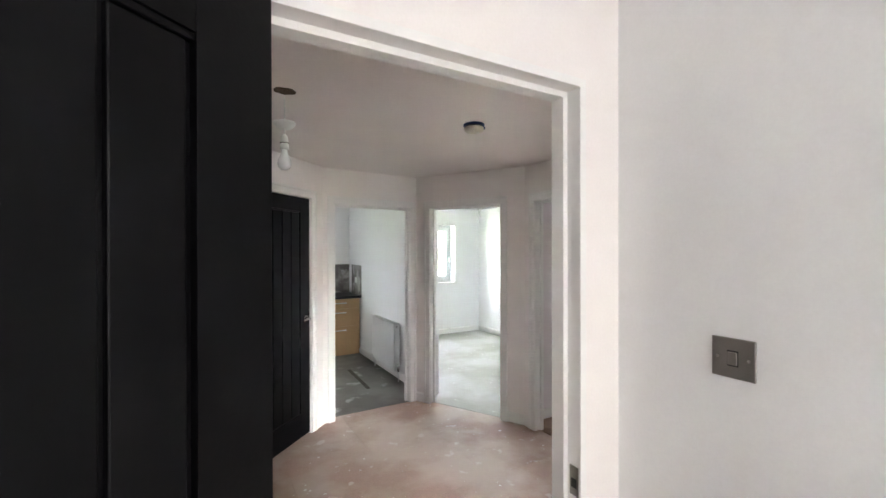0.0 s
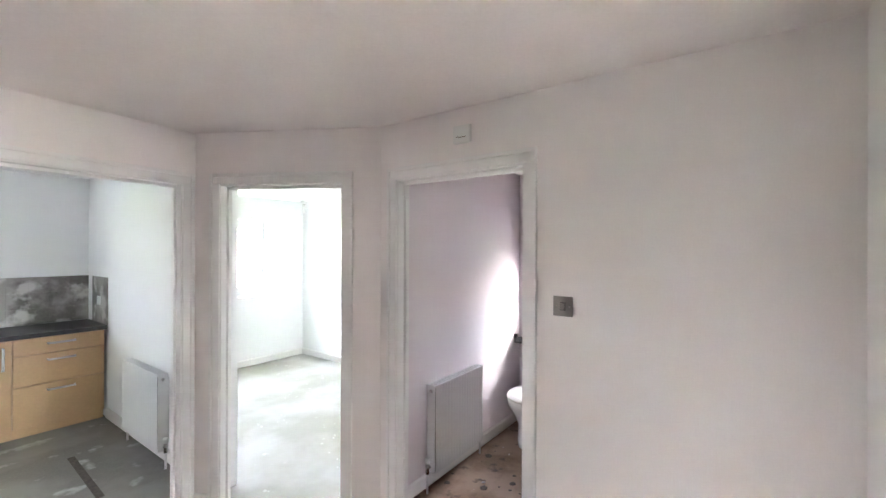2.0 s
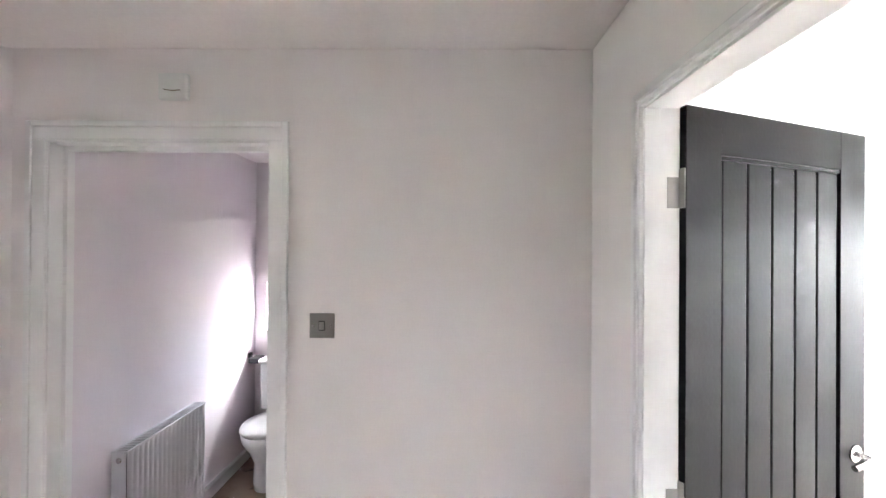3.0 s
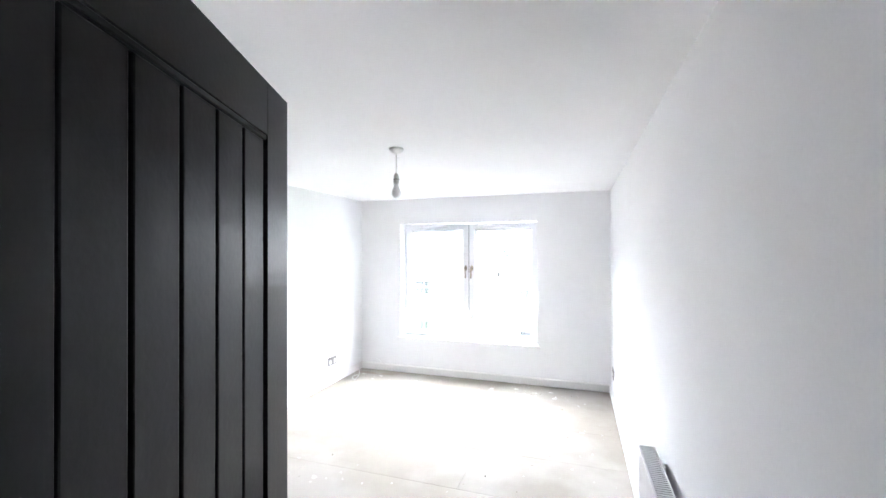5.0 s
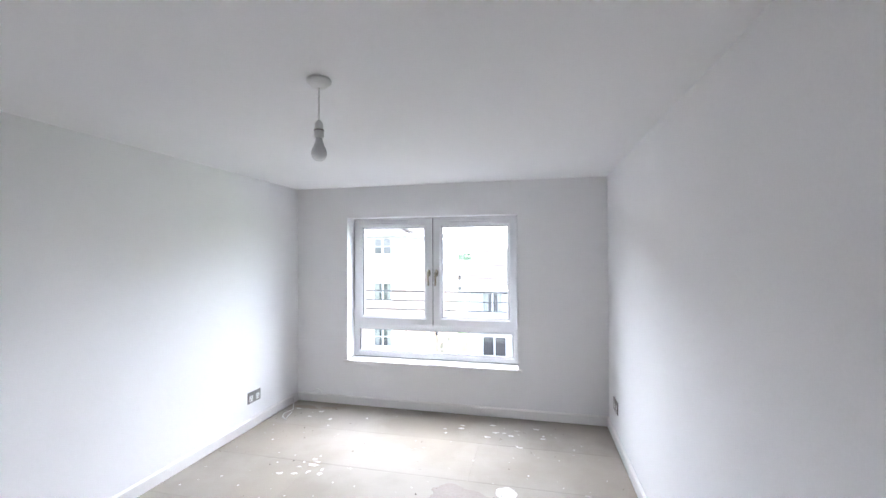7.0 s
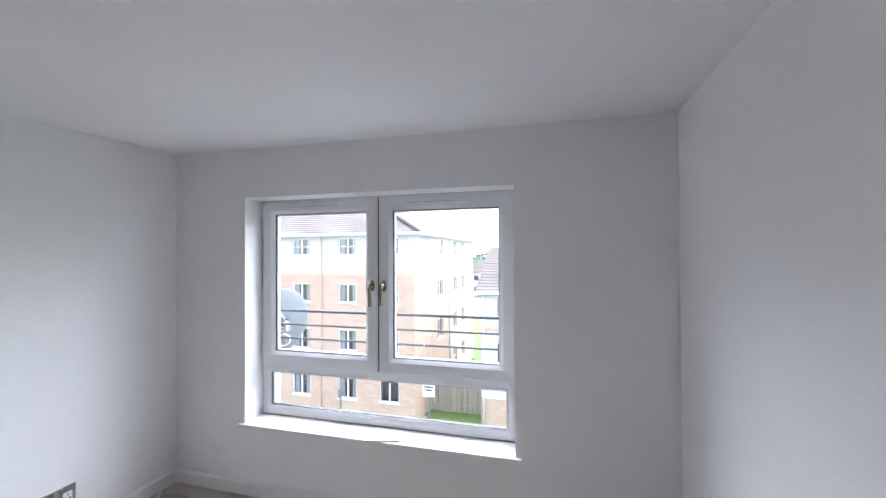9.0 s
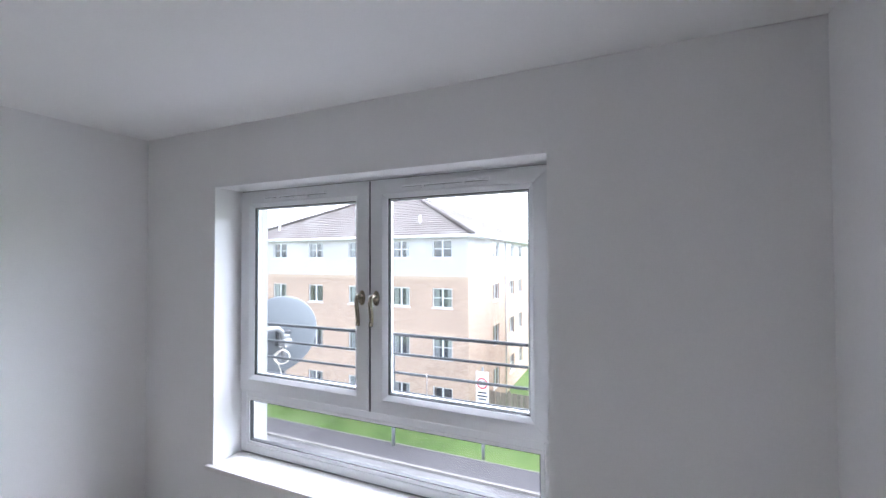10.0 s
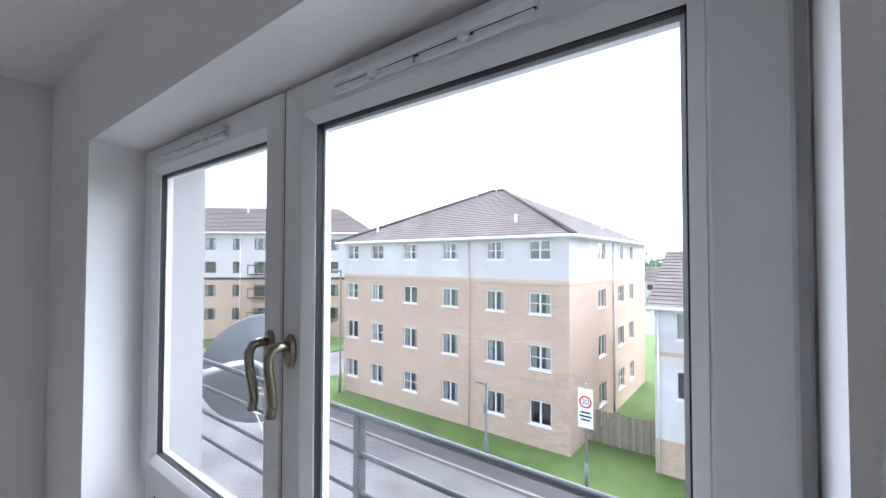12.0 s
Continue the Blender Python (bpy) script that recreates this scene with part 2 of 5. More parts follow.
M_PAVING = material("grey_footway_asphalt", (0.082, 0.077, 0.08), 0.9, spec=0.2, vary=0.12, scale=0.7, fine=26, bump=0.3)
M_KERB = material("concrete_kerb", (0.20, 0.185, 0.165), 0.9, vary=0.14, scale=3, fine=40, bump=0.2, per_object=0.12)
# darker than bare galvanised steel: the shade of its backlit side is in the colour
M_GALV_BACKLIT = material("galvanised_steel_backlit", (0.06, 0.065, 0.07), 0.7, 0.0, vary=0.12, scale=6, fine=90, bump=0.05)
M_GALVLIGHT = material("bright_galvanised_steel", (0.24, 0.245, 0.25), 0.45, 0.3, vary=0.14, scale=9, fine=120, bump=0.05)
M_SATIN = material("satin_steel_handle", (0.72, 0.71, 0.70), 0.35, 0.6, vary=0.05, scale=9, fine=120, bump=0.0)
M_POST = material("dull_galvanised_post", (0.17, 0.175, 0.18), 0.6, 0.0, vary=0.14, scale=6, fine=90, bump=0.05)
M_DISH = material("grey_dish_paint", (0.15, 0.165, 0.18), 0.55, vary=0.06, scale=4, fine=60, bump=0.02)
M_FENCE = material("weathered_fence_board", (0.29, 0.25, 0.21), 0.9, vary=0.18, scale=5, fine=60, bump=0.3, per_object=0.2)
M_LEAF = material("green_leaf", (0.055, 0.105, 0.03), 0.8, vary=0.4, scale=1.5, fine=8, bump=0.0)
# paler than real leaves: distance haze is put into the colour
M_HILL = material("far_wood_leaf_hazed", (0.15, 0.21, 0.14), 0.95, vary=0.35, scale=0.06, fine=0.5, bump=0)
M_BARK = material("bark", (0.12, 0.09, 0.07), 0.95, vary=0.3, scale=8)
M_SIGNWHITE = material("white_sign_sheet", (0.80, 0.80, 0.80), 0.5, vary=0.02, bump=0)
M_SIGNRED = material("red_sign_sheet", (0.5, 0.02, 0.02), 0.5, vary=0.03, bump=0)
M_SIGNBLACK = material("black_sign_ink", (0.02, 0.02, 0.02), 0.5, vary=0.03, bump=0)


# ---- building helpers ----
def box(bm, x0, y0, z0, x1, y1, z1, bevel=0.0):
    a, b, c = sorted((x0, x1)), sorted((y0, y1)), sorted((z0, z1))
    v = [bm.verts.new((x, y, z)) for x in a for y in b for z in c]
    fs = [bm.faces.new([v[i] for i in f]) for f in ((0, 1, 3, 2), (4, 6, 7, 5), (0, 4, 5, 1), (2, 3, 7, 6), (0, 2, 6, 4), (1, 5, 7, 3))]
    if bevel:
        es = list({e for f in fs for e in f.edges})
        bmesh.ops.bevel(bm, geom=es, offset=bevel, segments=2, affect="EDGES", profile=0.5)
    return bm


def boxes(*rows, bevel=0.0):
    bm = bmesh.new()
    for r in rows:
        box(bm, *r, bevel=bevel)
    return bm


def lathe(profile, n=24, axis="z"):
    """A turned body from (radius, height) pairs."""
    bm = bmesh.new()
    rings = []
    for r, h in profile:
        ring = []
        for i in range(n):
            a = 2 * math.pi * i / n
            c, s = max(r, 1e-5) * math.cos(a), max(r, 1e-5) * math.sin(a)
            ring.append(bm.verts.new((c, s, h) if axis == "z" else ((h, c, s) if axis == "x" else (c, h, s))))
        rings.append(ring)
    for a, b in zip(rings, rings[1:]):
        for i in range(n):
            bm.faces.new((a[i], a[(i + 1) % n], b[(i + 1) % n], b[i]))
    bm.faces.new(rings[0][::-1])
    bm.faces.new(rings[-1])
    bmesh.ops.recalc_face_normals(bm, faces=bm.faces)
    for f in bm.faces:
        f.smooth = len(f.verts) == 4
    return bm


def tube(points, r, n=10):
    """A round bar along a line of points."""
    bm = bmesh.new()
    pts = [Vector(p) for p in points]
    rings = []
    q = None
    for i, p in enumerate(pts):
        d = (pts[min(i + 1, len(pts) - 1)] - pts[max(i - 1, 0)]).normalized()
        q = d.to_track_quat("Z", "Y") if q is None else (q @ Vector((0, 0, 1))).rotation_difference(d) @ q
        rings.append([bm.verts.new(p + q @ Vector((r * math.cos(2 * math.pi * k / n), r * math.sin(2 * math.pi * k / n), 0))) for k in range(n)])
    for a, b in zip(rings, rings[1:]):
        for k in range(n):
            f = bm.faces.new((a[k], a[(k + 1) % n], b[(k + 1) % n], b[k]))
            f.smooth = True
    bm.faces.new(rings[0][::-1])
    bm.faces.new(rings[-1])
    return bm


def mesh_of(name, bm, mat):
    me = bpy.data.meshes.new(name)
    bmesh.ops.recalc_face_normals(bm, faces=bm.faces)
    bm.to_mesh(me)
    bm.free()
    me.materials.append(mat)
    return me


def solid(name, bm, mat, m=None, label="", category="", group="", kind=""):
    ob = new(name, mesh_of(name, bm, mat))
    if m is not None:
        ob.matrix_world = m
    return tagged(ob, label, category, group, kind)


def part(name, bm, mat, parent, label=""):
    ob = new(name, mesh_of(name, bm, mat))
    ob.parent = parent
    return tagged(ob, label)


def piece(name, me, parent, m):
    ob = new(name, me)
    ob.parent = parent
    ob.matrix_basis = m
    return ob


def thing(name, m, label, category, group="", kind=""):
    ob = new(name)
    ob.empty_display_size = 0.1
    ob.matrix_world = m
    return tagged(ob, label, category, group, kind)


def along(p0, p1, z=0.0):
    """A frame at p0 whose x runs to p1 and whose y is on the left of that way."""
    a = math.degrees(math.atan2(p1[1] - p0[1], p1[0] - p0[0]))
    return pose(p0[0], p0[1], z, 0, 0, a), math.hypot(p1[0] - p0[0], p1[1] - p0[1])


def wall(name, p0, p1, thick, openings=(), z0=0.0, z1=None, mat=None, label="white painted plaster wall"):
    """A wall whose face runs from p0 to p1 and whose body lies on the left of that way; openings are (s0, s1, low, high)."""
    z1 = CEIL + 0.1 if z1 is None else z1
    m, length = along(p0, p1)
    bm = bmesh.new()
    s = 0.0
    for a, b, lo, hi in sorted(openings):
        if a > s:
            box(bm, s, 0, z0, a, thick, z1)
        if lo > z0:
            box(bm, a, 0, z0, b, thick, lo)
        box(bm, a, 0, hi, b, thick, z1)
        s = b
    if s < length:
        box(bm, s, 0, z0, length, thick, z1)
    return solid(name, bm, mat or M_WALL, m, label, "wall", kind="structure")


CEIL = 2.326
HEAD = 2.02

# ---- structure ----
# hall: south wall y = 0, bathroom wall x = 0, the other three walls oblique
T = 0.085
LX0, LX1, LY1 = -1.113, 2.115, -5.094         # living room at the window wall
LXD = -1.19                                    # its west wall at the door end
LOBX = -1.517                                  # lobby east wall
KL = (-1.56, 2.965)
KB = (-0.57, 3.06)
BB = (0.0, 2.02)
CL = (-2.39, 2.17)
ENT = (-2.47, -1.646)                           # entrance doorway in x
LIV = (-1.152, -0.36)                           # living-room doorway in x
BATH = (1.098, 1.908)                           # bathroom doorway in y
BED, KIT, CUP = (0.153, 0.967), (0.093, 0.932), (0.119, 0.984)
wall("wall_south", (2.2, 0), (-3.3, 0), T, [(2.2 - LIV[1], 2.2 - LIV[0], 0, 2.015), (2.2 - ENT[1], 2.2 - ENT[0], 0, 2.028)], mat=M_HALLWALL)
wall("wall_bathroom", BB, (0, 0), T, [(BB[1] - BATH[1], BB[1] - BATH[0], 0, HEAD)], mat=M_HALLWALL)
wall("wall_bedroom", KB, BB, T, [(*BED, 0, HEAD)], mat=M_HALLWALL)
wall("wall_kitchen", KL, KB, T, [(*KIT, 0, HEAD)], mat=M_HALLWALL)
wall("wall_cupboard", CL, KL, T, [(*CUP, 0, 2.042)], mat=M_HALLWALL)
wall("wall_hall_north_west", (-3.2, CL[1]), CL, T, mat=M_HALLWALL)
wall("wall_hall_west", (-3.2, 0), (-3.2, CL[1] + T), T, mat=M_HALLWALL)
# unseen block added to stop sky light leaking into the kitchen
solid("leak_block_cupboard", boxes((-3.26, CL[1] + T + 0.002, 0, -3.1, 3.0, CEIL)), M_WALL, label="white painted plaster wall", category="wall", kind="structure")
wall("wall_cupboard_back", (-2.9, 2.95), (-1.9, 3.9), T)

# living room
wall("wall_living_west", (LXD, -T), (LX0, LY1 - 0.17), -0.10)
wall("wall_living_east", (LX1, LY1 - 0.17), (LX1, -T), -T)
WX0, WX1, WZ0, WZ1 = -0.287, 1.521, 0.456, 1.9975
wall("wall_living_window", (LX0 - 0.05, LY1), (LX1, LY1), -0.18, [(WX0 - LX0 + 0.05, WX1 - LX0 + 0.05, WZ0, WZ1)])
wall("wall_outside", (LX0 - 3, LY1 - 0.18), (LX1 + 3, LY1 - 0.18), -0.18, [(WX0 - LX0 + 3, WX1 - LX0 + 2.99, 0.38, WZ1 + 0.01)],
     z0=-8, z1=3.4, mat=M_OWNWALL, label="rough grey harled outside wall")

# lobby behind the entrance
wall("wall_lobby_east", (LOBX, -T), (LOBX, -3.1), 0.12, label="white painted plaster wall of the lobby")
# unseen opening added for the fill lamp; no sky lies behind it
wall("wall_lobby_south", (-3.3, -3.1), (LOBX + 0.1, -3.1), -0.2, [(0.75, 1.65, 0.9, 2.1)])
wall("wall_lobby_west", (-3.3, -3.2), (-3.3, -T), T)

# bathroom
BX1, BY1 = 1.90, 2.04
wall("wall_bathroom_north", (BX1 + 0.2, BY1), (0.05, BY1), -0.1, mat=M_PINK, label="pale pink painted bathroom wall")
# opening is unseen, added to let the glow lamp graze the north wall
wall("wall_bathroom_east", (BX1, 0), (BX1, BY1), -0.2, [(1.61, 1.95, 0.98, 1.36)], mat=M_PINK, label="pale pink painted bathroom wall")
solid("wall_bathroom_inner", boxes((T, 0.0, 0, T + 0.003, BATH[0], CEIL), (T, 0.0, 2.09, T + 0.003, BY1, CEIL)), M_PINK,
      label="pale pink painted bathroom wall", category="wall", kind="structure")

# bedroom
RX0, RX1, RY1 = -0.28, 2.15, 5.80
BW = (0.30, 1.60, 0.95, 2.015)
wall("wall_bedroom_north", (RX0, RY1), (RX1, RY1), 0.3, [(BW[0] - RX0, BW[1] - RX0, BW[2], BW[3])])
wall("wall_bedroom_east", (RX1, RY1 + 0.3), (RX1, 1.85), 0.12)

# kitchen
KX0, KX1, KY1 = -3.0, -0.43, 5.80
wall("wall_kitchen_east", (KX1, KY1), (KX1, 3.1), 0.15)
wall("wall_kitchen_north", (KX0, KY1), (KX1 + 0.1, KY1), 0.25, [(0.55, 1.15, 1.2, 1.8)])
wall("wall_kitchen_west", (KX0, 2.9), (KX0, KY1 + 0.2), T)

# unseen filler added against light leaking between kitchen and bedroom
solid("leak_block_north", boxes((-0.40, 5.82, 0, -0.23, 6.02, CEIL)), M_WALL, label="white painted plaster wall", category="wall", kind="structure")

# ceilings
for nm, (x0, y0, x1, y1), mt in (("ceiling_hall", (-3.3, -0.0, 0.0, 3.1), M_HALLCEIL), ("ceiling_living", (LXD - 0.08, LY1 - 0.1, LX1, -0.05), M_CEIL),
                                 ("ceiling_lobby", (-3.3, -3.3, LOBX + 0.05, -0.05), M_CEIL), ("ceiling_bathroom", (0.02, 0.0, BX1, BY1), M_PINK),
                                 ("ceiling_north", (-3.1, 3.103, 2.3, 6.1), M_CEIL), ("ceiling_bedroom", (0.003, BY1 + 0.05, 2.3, 3.1), M_CEIL)):
    solid(nm, boxes((x0, y0, CEIL, x1, y1, CEIL + 0.12)), mt, label="painted plasterboard ceiling", category="ceiling", kind="structure")
# added slab, out of view, keeps sky light out of gaps above the ceilings
solid("leak_cover_slab", boxes((-3.6, -5.5, CEIL + 0.125, 2.6, 6.4, CEIL + 0.25)), M_CEIL, label="flat slab over the rooms", category="roof", kind="structure")


def skirting(p0, p1, h=0.095, mat=None):
    """A chamfered skirting board along p0 to p1, standing out on the right of that way."""
    m, length = along(p0, p1)
    bm = bmesh.new()
    prof = [(0, 0.006), (-0.016, 0.006), (-0.016, h - 0.012), (-0.006, h), (0, h)]
    a = [bm.verts.new((0, y, z)) for y, z in prof]
    b = [bm.verts.new((length, y, z)) for y, z in prof]
    for i in range(5):
        bm.faces.new((a[i], a[(i + 1) % 5], b[(i + 1) % 5], b[i]))
    bm.faces.new(a)
    bm.faces.new(b[::-1])
    return solid("baseboard", bm, mat or M_GLOSS, m, "white gloss painted skirting board", "baseboard", kind="structure")


def point(p0, p1, s):
    d = math.hypot(p1[0] - p0[0], p1[1] - p0[1])
    return (p0[0] + (p1[0] - p0[0]) * s / d, p0[1] + (p1[1] - p0[1]) * s / d)


skirting((LX1, LY1), (LX0, LY1))
skirting((LX0, LY1), (LXD, -T))
skirting((LX1, -T), (LX1, LY1))
skirting((LIV[1] + 0.08, -T), (LX1, -T))
skirting((0, BATH[0] - 0.05), (0, 0))
skirting((0, BB[1]), (0, BATH[1] + 0.05))
skirting(KB, point(KB, BB, BED[0] - 0.05))
skirting(point(KB, BB, BED[1] + 0.05), BB)
skirting(KL, point(KL, KB, KIT[0] - 0.05))
skirting(point(CL, KL, CUP[1] + 0.05), KL)
skirting(CL, point(CL, KL, CUP[0] - 0.05))
skirting((-3.2, CL[1]), CL)
skirting((T, BY1), (BX1, BY1))
skirting((BX1, BY1), (BX1, 0))
skirting((RX0, RY1), (RX1, RY1))
skirting((RX1, RY1), (RX1, 2.1))
skirting((KX1, 5.2), (KX1, 3.15))
skirting((LOBX, -T), (LOBX, -3.1))
skirting((0, 0), (LIV[1] + 0.04, 0))
skirting((LIV[0] - 0.04, 0), (ENT[1] + 0.05, 0))


def doorway(name, p0, p1, s0, s1, head, stop=None, label="white gloss door lining and architraves", back=True, w=0.066, stop_d=0.03):
    """The lining of a doorway and its architraves on both faces; local x along the wall, y into it. stop: where the stop strips stand in depth."""
    m, _ = along(p0, p1)
    fr = thing(name, m, label, "door frame", kind="structure")
    d = T
    t = 0.022
    part("lining", boxes((s0, -0.002, 0, s0 + t, d + 0.002, head - t), bevel=0.0015), M_GLOSS, fr)
    part("lining", boxes((s1 - t, -0.002, 0, s1, d + 0.002, head - t), bevel=0.0015), M_GLOSS, fr)
    part("lining", boxes((s0, -0.002, head - t, s1, d + 0.002, head), bevel=0.0015), M_GLOSS, fr)
    if stop is not None:
        part("stop", boxes((s0 + t, stop, 0, s0 + t + 0.016, stop + stop_d, head - t - 0.016), bevel=0.001), M_GLOSS, fr)
        part("stop", boxes((s1 - t - 0.016, stop, 0, s1 - t, stop + stop_d, head - t - 0.016), bevel=0.001), M_GLOSS, fr)
        part("stop", boxes((s0 + t, stop, head - t - 0.016, s1 - t, stop + stop_d, head - t), bevel=0.001), M_GLOSS, fr)
    g = 0.006
    for side, y in ((-1, 0.0), (1, d)) if back else ((-1, 0.0),):
        def rail(rows):
            bm = bmesh.new()
            for a0, a1, b0, b1, th in rows:
                box(bm, a0, y, b0, a1, y + side * th, b1, bevel=0.003)
            return bm
        o = s0 + t - g
        i = s1 - t + g
        # a thick outer edge and a thinner inner face
        part("architrave", rail([(o - w, o - w + 0.02, 0, head - t + g + w, 0.019), (o - w + 0.02, o, 0, head - t + g + 0.001, 0.013)]), M_GLOSS, fr)
        part("architrave", rail([(i + w - 0.02, i + w, 0, head - t + g + w, 0.019), (i, i + w - 0.02, 0, head - t + g + 0.001, 0.013)]), M_GLOSS, fr)
        part("architrave", rail([(o - w + 0.02, i + w - 0.02, head - t + g + w - 0.02, head - t + g + w, 0.0188), (o - w + 0.02, i + w - 0.02, head - t + g + 0.001, head - t + g + w - 0.02, 0.0128)]), M_GLOSS, fr)
    return fr


f_liv = doorway("door_frame_1", (2.2, 0), (-3.3, 0), 2.2 - LIV[1], 2.2 - LIV[0], 2.015, back=False, w=0.034)
f_ent = doorway("door_frame_2", (2.2, 0), (-3.3, 0), 2.2 - ENT[1], 2.2 - ENT[0], 2.028, stop=0.002, back=False, stop_d=0.042)
f_bath = doorway("door_frame_3", BB, (0, 0), BB[1] - BATH[1], BB[1] - BATH[0], HEAD, stop=0.05)
f_bed = doorway("door_frame_4", KB, BB, *BED, HEAD, stop=0.05)
f_kit = doorway("door_frame_5", KL, KB, *KIT, HEAD, stop=0.05)
f_cup = doorway("door_frame_6", CL, KL, *CUP, 2.042, stop=0.05, back=False)
# strike plates in the latch jambs
for fr, x, y, z in ((f_bath, BB[1] - BATH[1] + 0.0225, 0.066, 0.985), (f_kit, KIT[1] - 0.0225, 0.066, 0.985), (f_bed, BED[0] + 0.0225, 0.066, 0.985), (f_ent, 2.2 - ENT[1] + 0.0225, 0.066, 0.99)):
    part("strike_plate", boxes((x - 0.0015, y - 0.014, z - 0.038, x + 0.0015, y + 0.014, z + 0.038)), M_STEEL, fr, "small steel strike plate")
    # black block in place of a recess, so the hole's shade is colour
    part("strike_hole_shade", boxes((x - 0.0022, y - 0.009, z - 0.018, x + 0.0022, y + 0.009, z + 0.006)), M_BLACKPLASTIC, fr)


def panels(floor, x0, y0, x1, y1, w, h, mat, gap=0.003, shift=0.5, z=0.0):
    """Floor sheets laid in staggered rows, each a piece of its own."""
    cache = {}
    j, y = 0, y0
    while y < y1 - 0.01:
        yb = min(y + h, y1)
        x = x0 - (w * shift if j % 2 else 0)
        while x < x1 - 0.01:
            a, b = max(x, x0), min(x + w, x1)
            key = (round(b - a, 3), round(yb - y, 3))
            if key not in cache:
                cache[key] = mesh_of("floor_sheet", boxes((gap / 2, gap / 2, -0.012, b - a - gap / 2, yb - y - gap / 2, 0), bevel=0.001), mat)
            piece("floor_sheet", cache[key], floor, pose(a, y, z))
            x += w
        y, j = yb, j + 1


solid("subfloor", boxes((-3.4, -5.2, -0.3, 2.3, 6.1, -0.0125)), M_RUBBLE, label="dark floor deck under the sheets", category="floor", kind="structure")
fl_hall = thing("floor_hall", pose(0, 0, 0), "reddish brown hardboard sheet floor with paint marks", "floor", kind="structure")
fl_living = thing("floor_living", pose(0, 0, 0), "pale chipboard floor spotted with white paint", "floor", kind="structure")
bedroom_floor = bmesh.new()
fv = [[bedroom_floor.verts.new((x, y, z)) for x, y in ((KB[0] + 0.05, KB[1] + 0.023), (BB[0] + 0.05, BB[1] + 0.023), (RX1, BB[1] + 0.023), (RX1, RY1), (RX0 - 0.1, RY1), (RX0 - 0.1, KB[1] + 0.05))] for z in (-0.012, -0.001)]
for k in range(6):
    bedroom_floor.faces.new((fv[0][k], fv[0][(k + 1) % 6], fv[1][(k + 1) % 6], fv[1][k]))
bedroom_floor.faces.new(fv[1])
solid("floor_bedroom", bedroom_floor, M_BEDFLOOR, label="grey green bare floor with paint splashes", category="floor", kind="structure")
solid("floor_kitchen", boxes((KX0, 3.085, -0.012, KX1, KY1, -0.0005)), M_KITFLOOR, label="bare grey cement kitchen floor with pale stains", category="floor", kind="structure")
solid("floor_bathroom", boxes((0.06, 0.0, -0.012, BX1, BY1, 0.001)), M_BATHFLOOR, label="brown stained bare bathroom floor boards", category="floor", kind="structure")
solid("floor_lobby", boxes((-3.3, -3.2, -0.012, LOBX + 0.02, -0.055, -0.001)), M_HARDBOARD, label="reddish brown hardboard floor", category="floor", kind="structure")


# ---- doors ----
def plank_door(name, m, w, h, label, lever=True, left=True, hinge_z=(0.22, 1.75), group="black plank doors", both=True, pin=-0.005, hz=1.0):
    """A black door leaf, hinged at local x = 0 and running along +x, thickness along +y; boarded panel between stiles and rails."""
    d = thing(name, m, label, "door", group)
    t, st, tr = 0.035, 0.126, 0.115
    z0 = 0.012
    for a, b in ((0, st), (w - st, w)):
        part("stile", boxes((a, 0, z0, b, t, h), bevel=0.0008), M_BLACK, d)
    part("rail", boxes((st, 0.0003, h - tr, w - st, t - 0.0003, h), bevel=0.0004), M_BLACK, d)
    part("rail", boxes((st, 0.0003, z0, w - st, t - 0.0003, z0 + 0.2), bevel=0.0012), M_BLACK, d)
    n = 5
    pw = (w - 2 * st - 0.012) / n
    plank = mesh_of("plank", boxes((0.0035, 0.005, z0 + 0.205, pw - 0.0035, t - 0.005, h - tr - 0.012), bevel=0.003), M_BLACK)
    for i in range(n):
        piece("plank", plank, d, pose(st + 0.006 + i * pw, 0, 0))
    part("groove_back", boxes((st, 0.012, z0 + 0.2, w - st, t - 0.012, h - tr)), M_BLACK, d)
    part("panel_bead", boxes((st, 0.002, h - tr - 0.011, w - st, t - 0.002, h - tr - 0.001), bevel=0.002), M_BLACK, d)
    if lever:
        for s, y in ((-1, 0.0), (1, t)) if both else ((-1, 0.0),):
            x = w - 0.055
            rose = lathe([(0.026, 0), (0.026, 0.006), (0.022, 0.009)], 20, "y")
            bmesh.ops.transform(rose, matrix=Matrix.Translation((x, y, hz)) @ Matrix.Diagonal((1, s, 1, 1)), verts=rose.verts)
            hd = part("door_handle", rose, M_CHROME, d, "chrome lever handle")
            part("lever", tube([(x, y + s * 0.005, hz), (x, y + s * 0.04, hz), (x - 0.012, y + s * 0.052, hz + 0.001), (x - 0.05, y + s * 0.054, hz + 0.003), (x - 0.105, y + s * 0.05, hz - 0.005)], 0.009), M_CHROME, hd)
    for z in hinge_z:
        part("hinge", boxes((-0.003, 0.002, z, -0.0005, 0.032, z + 0.1)), M_STEEL, d, "steel butt hinge")
        kn = tube([(-0.004, pin, z - 0.002), (-0.004, pin, z + 0.102)], 0.006)
        part("hinge_pin", kn, M_STEEL, d)
    return d


# living-room door, swung wide into the room
LA = -69.0
LH = Vector((-0.399, -0.094, 0))
dl = plank_door("door_1", pose(LH.x, LH.y, 0.005, 0, 0, LA), 0.765, 1.992, "black boarded door standing open with chrome lever handle", hinge_z=(0.2, 0.95, 1.735), pin=0.042, hz=1.01)
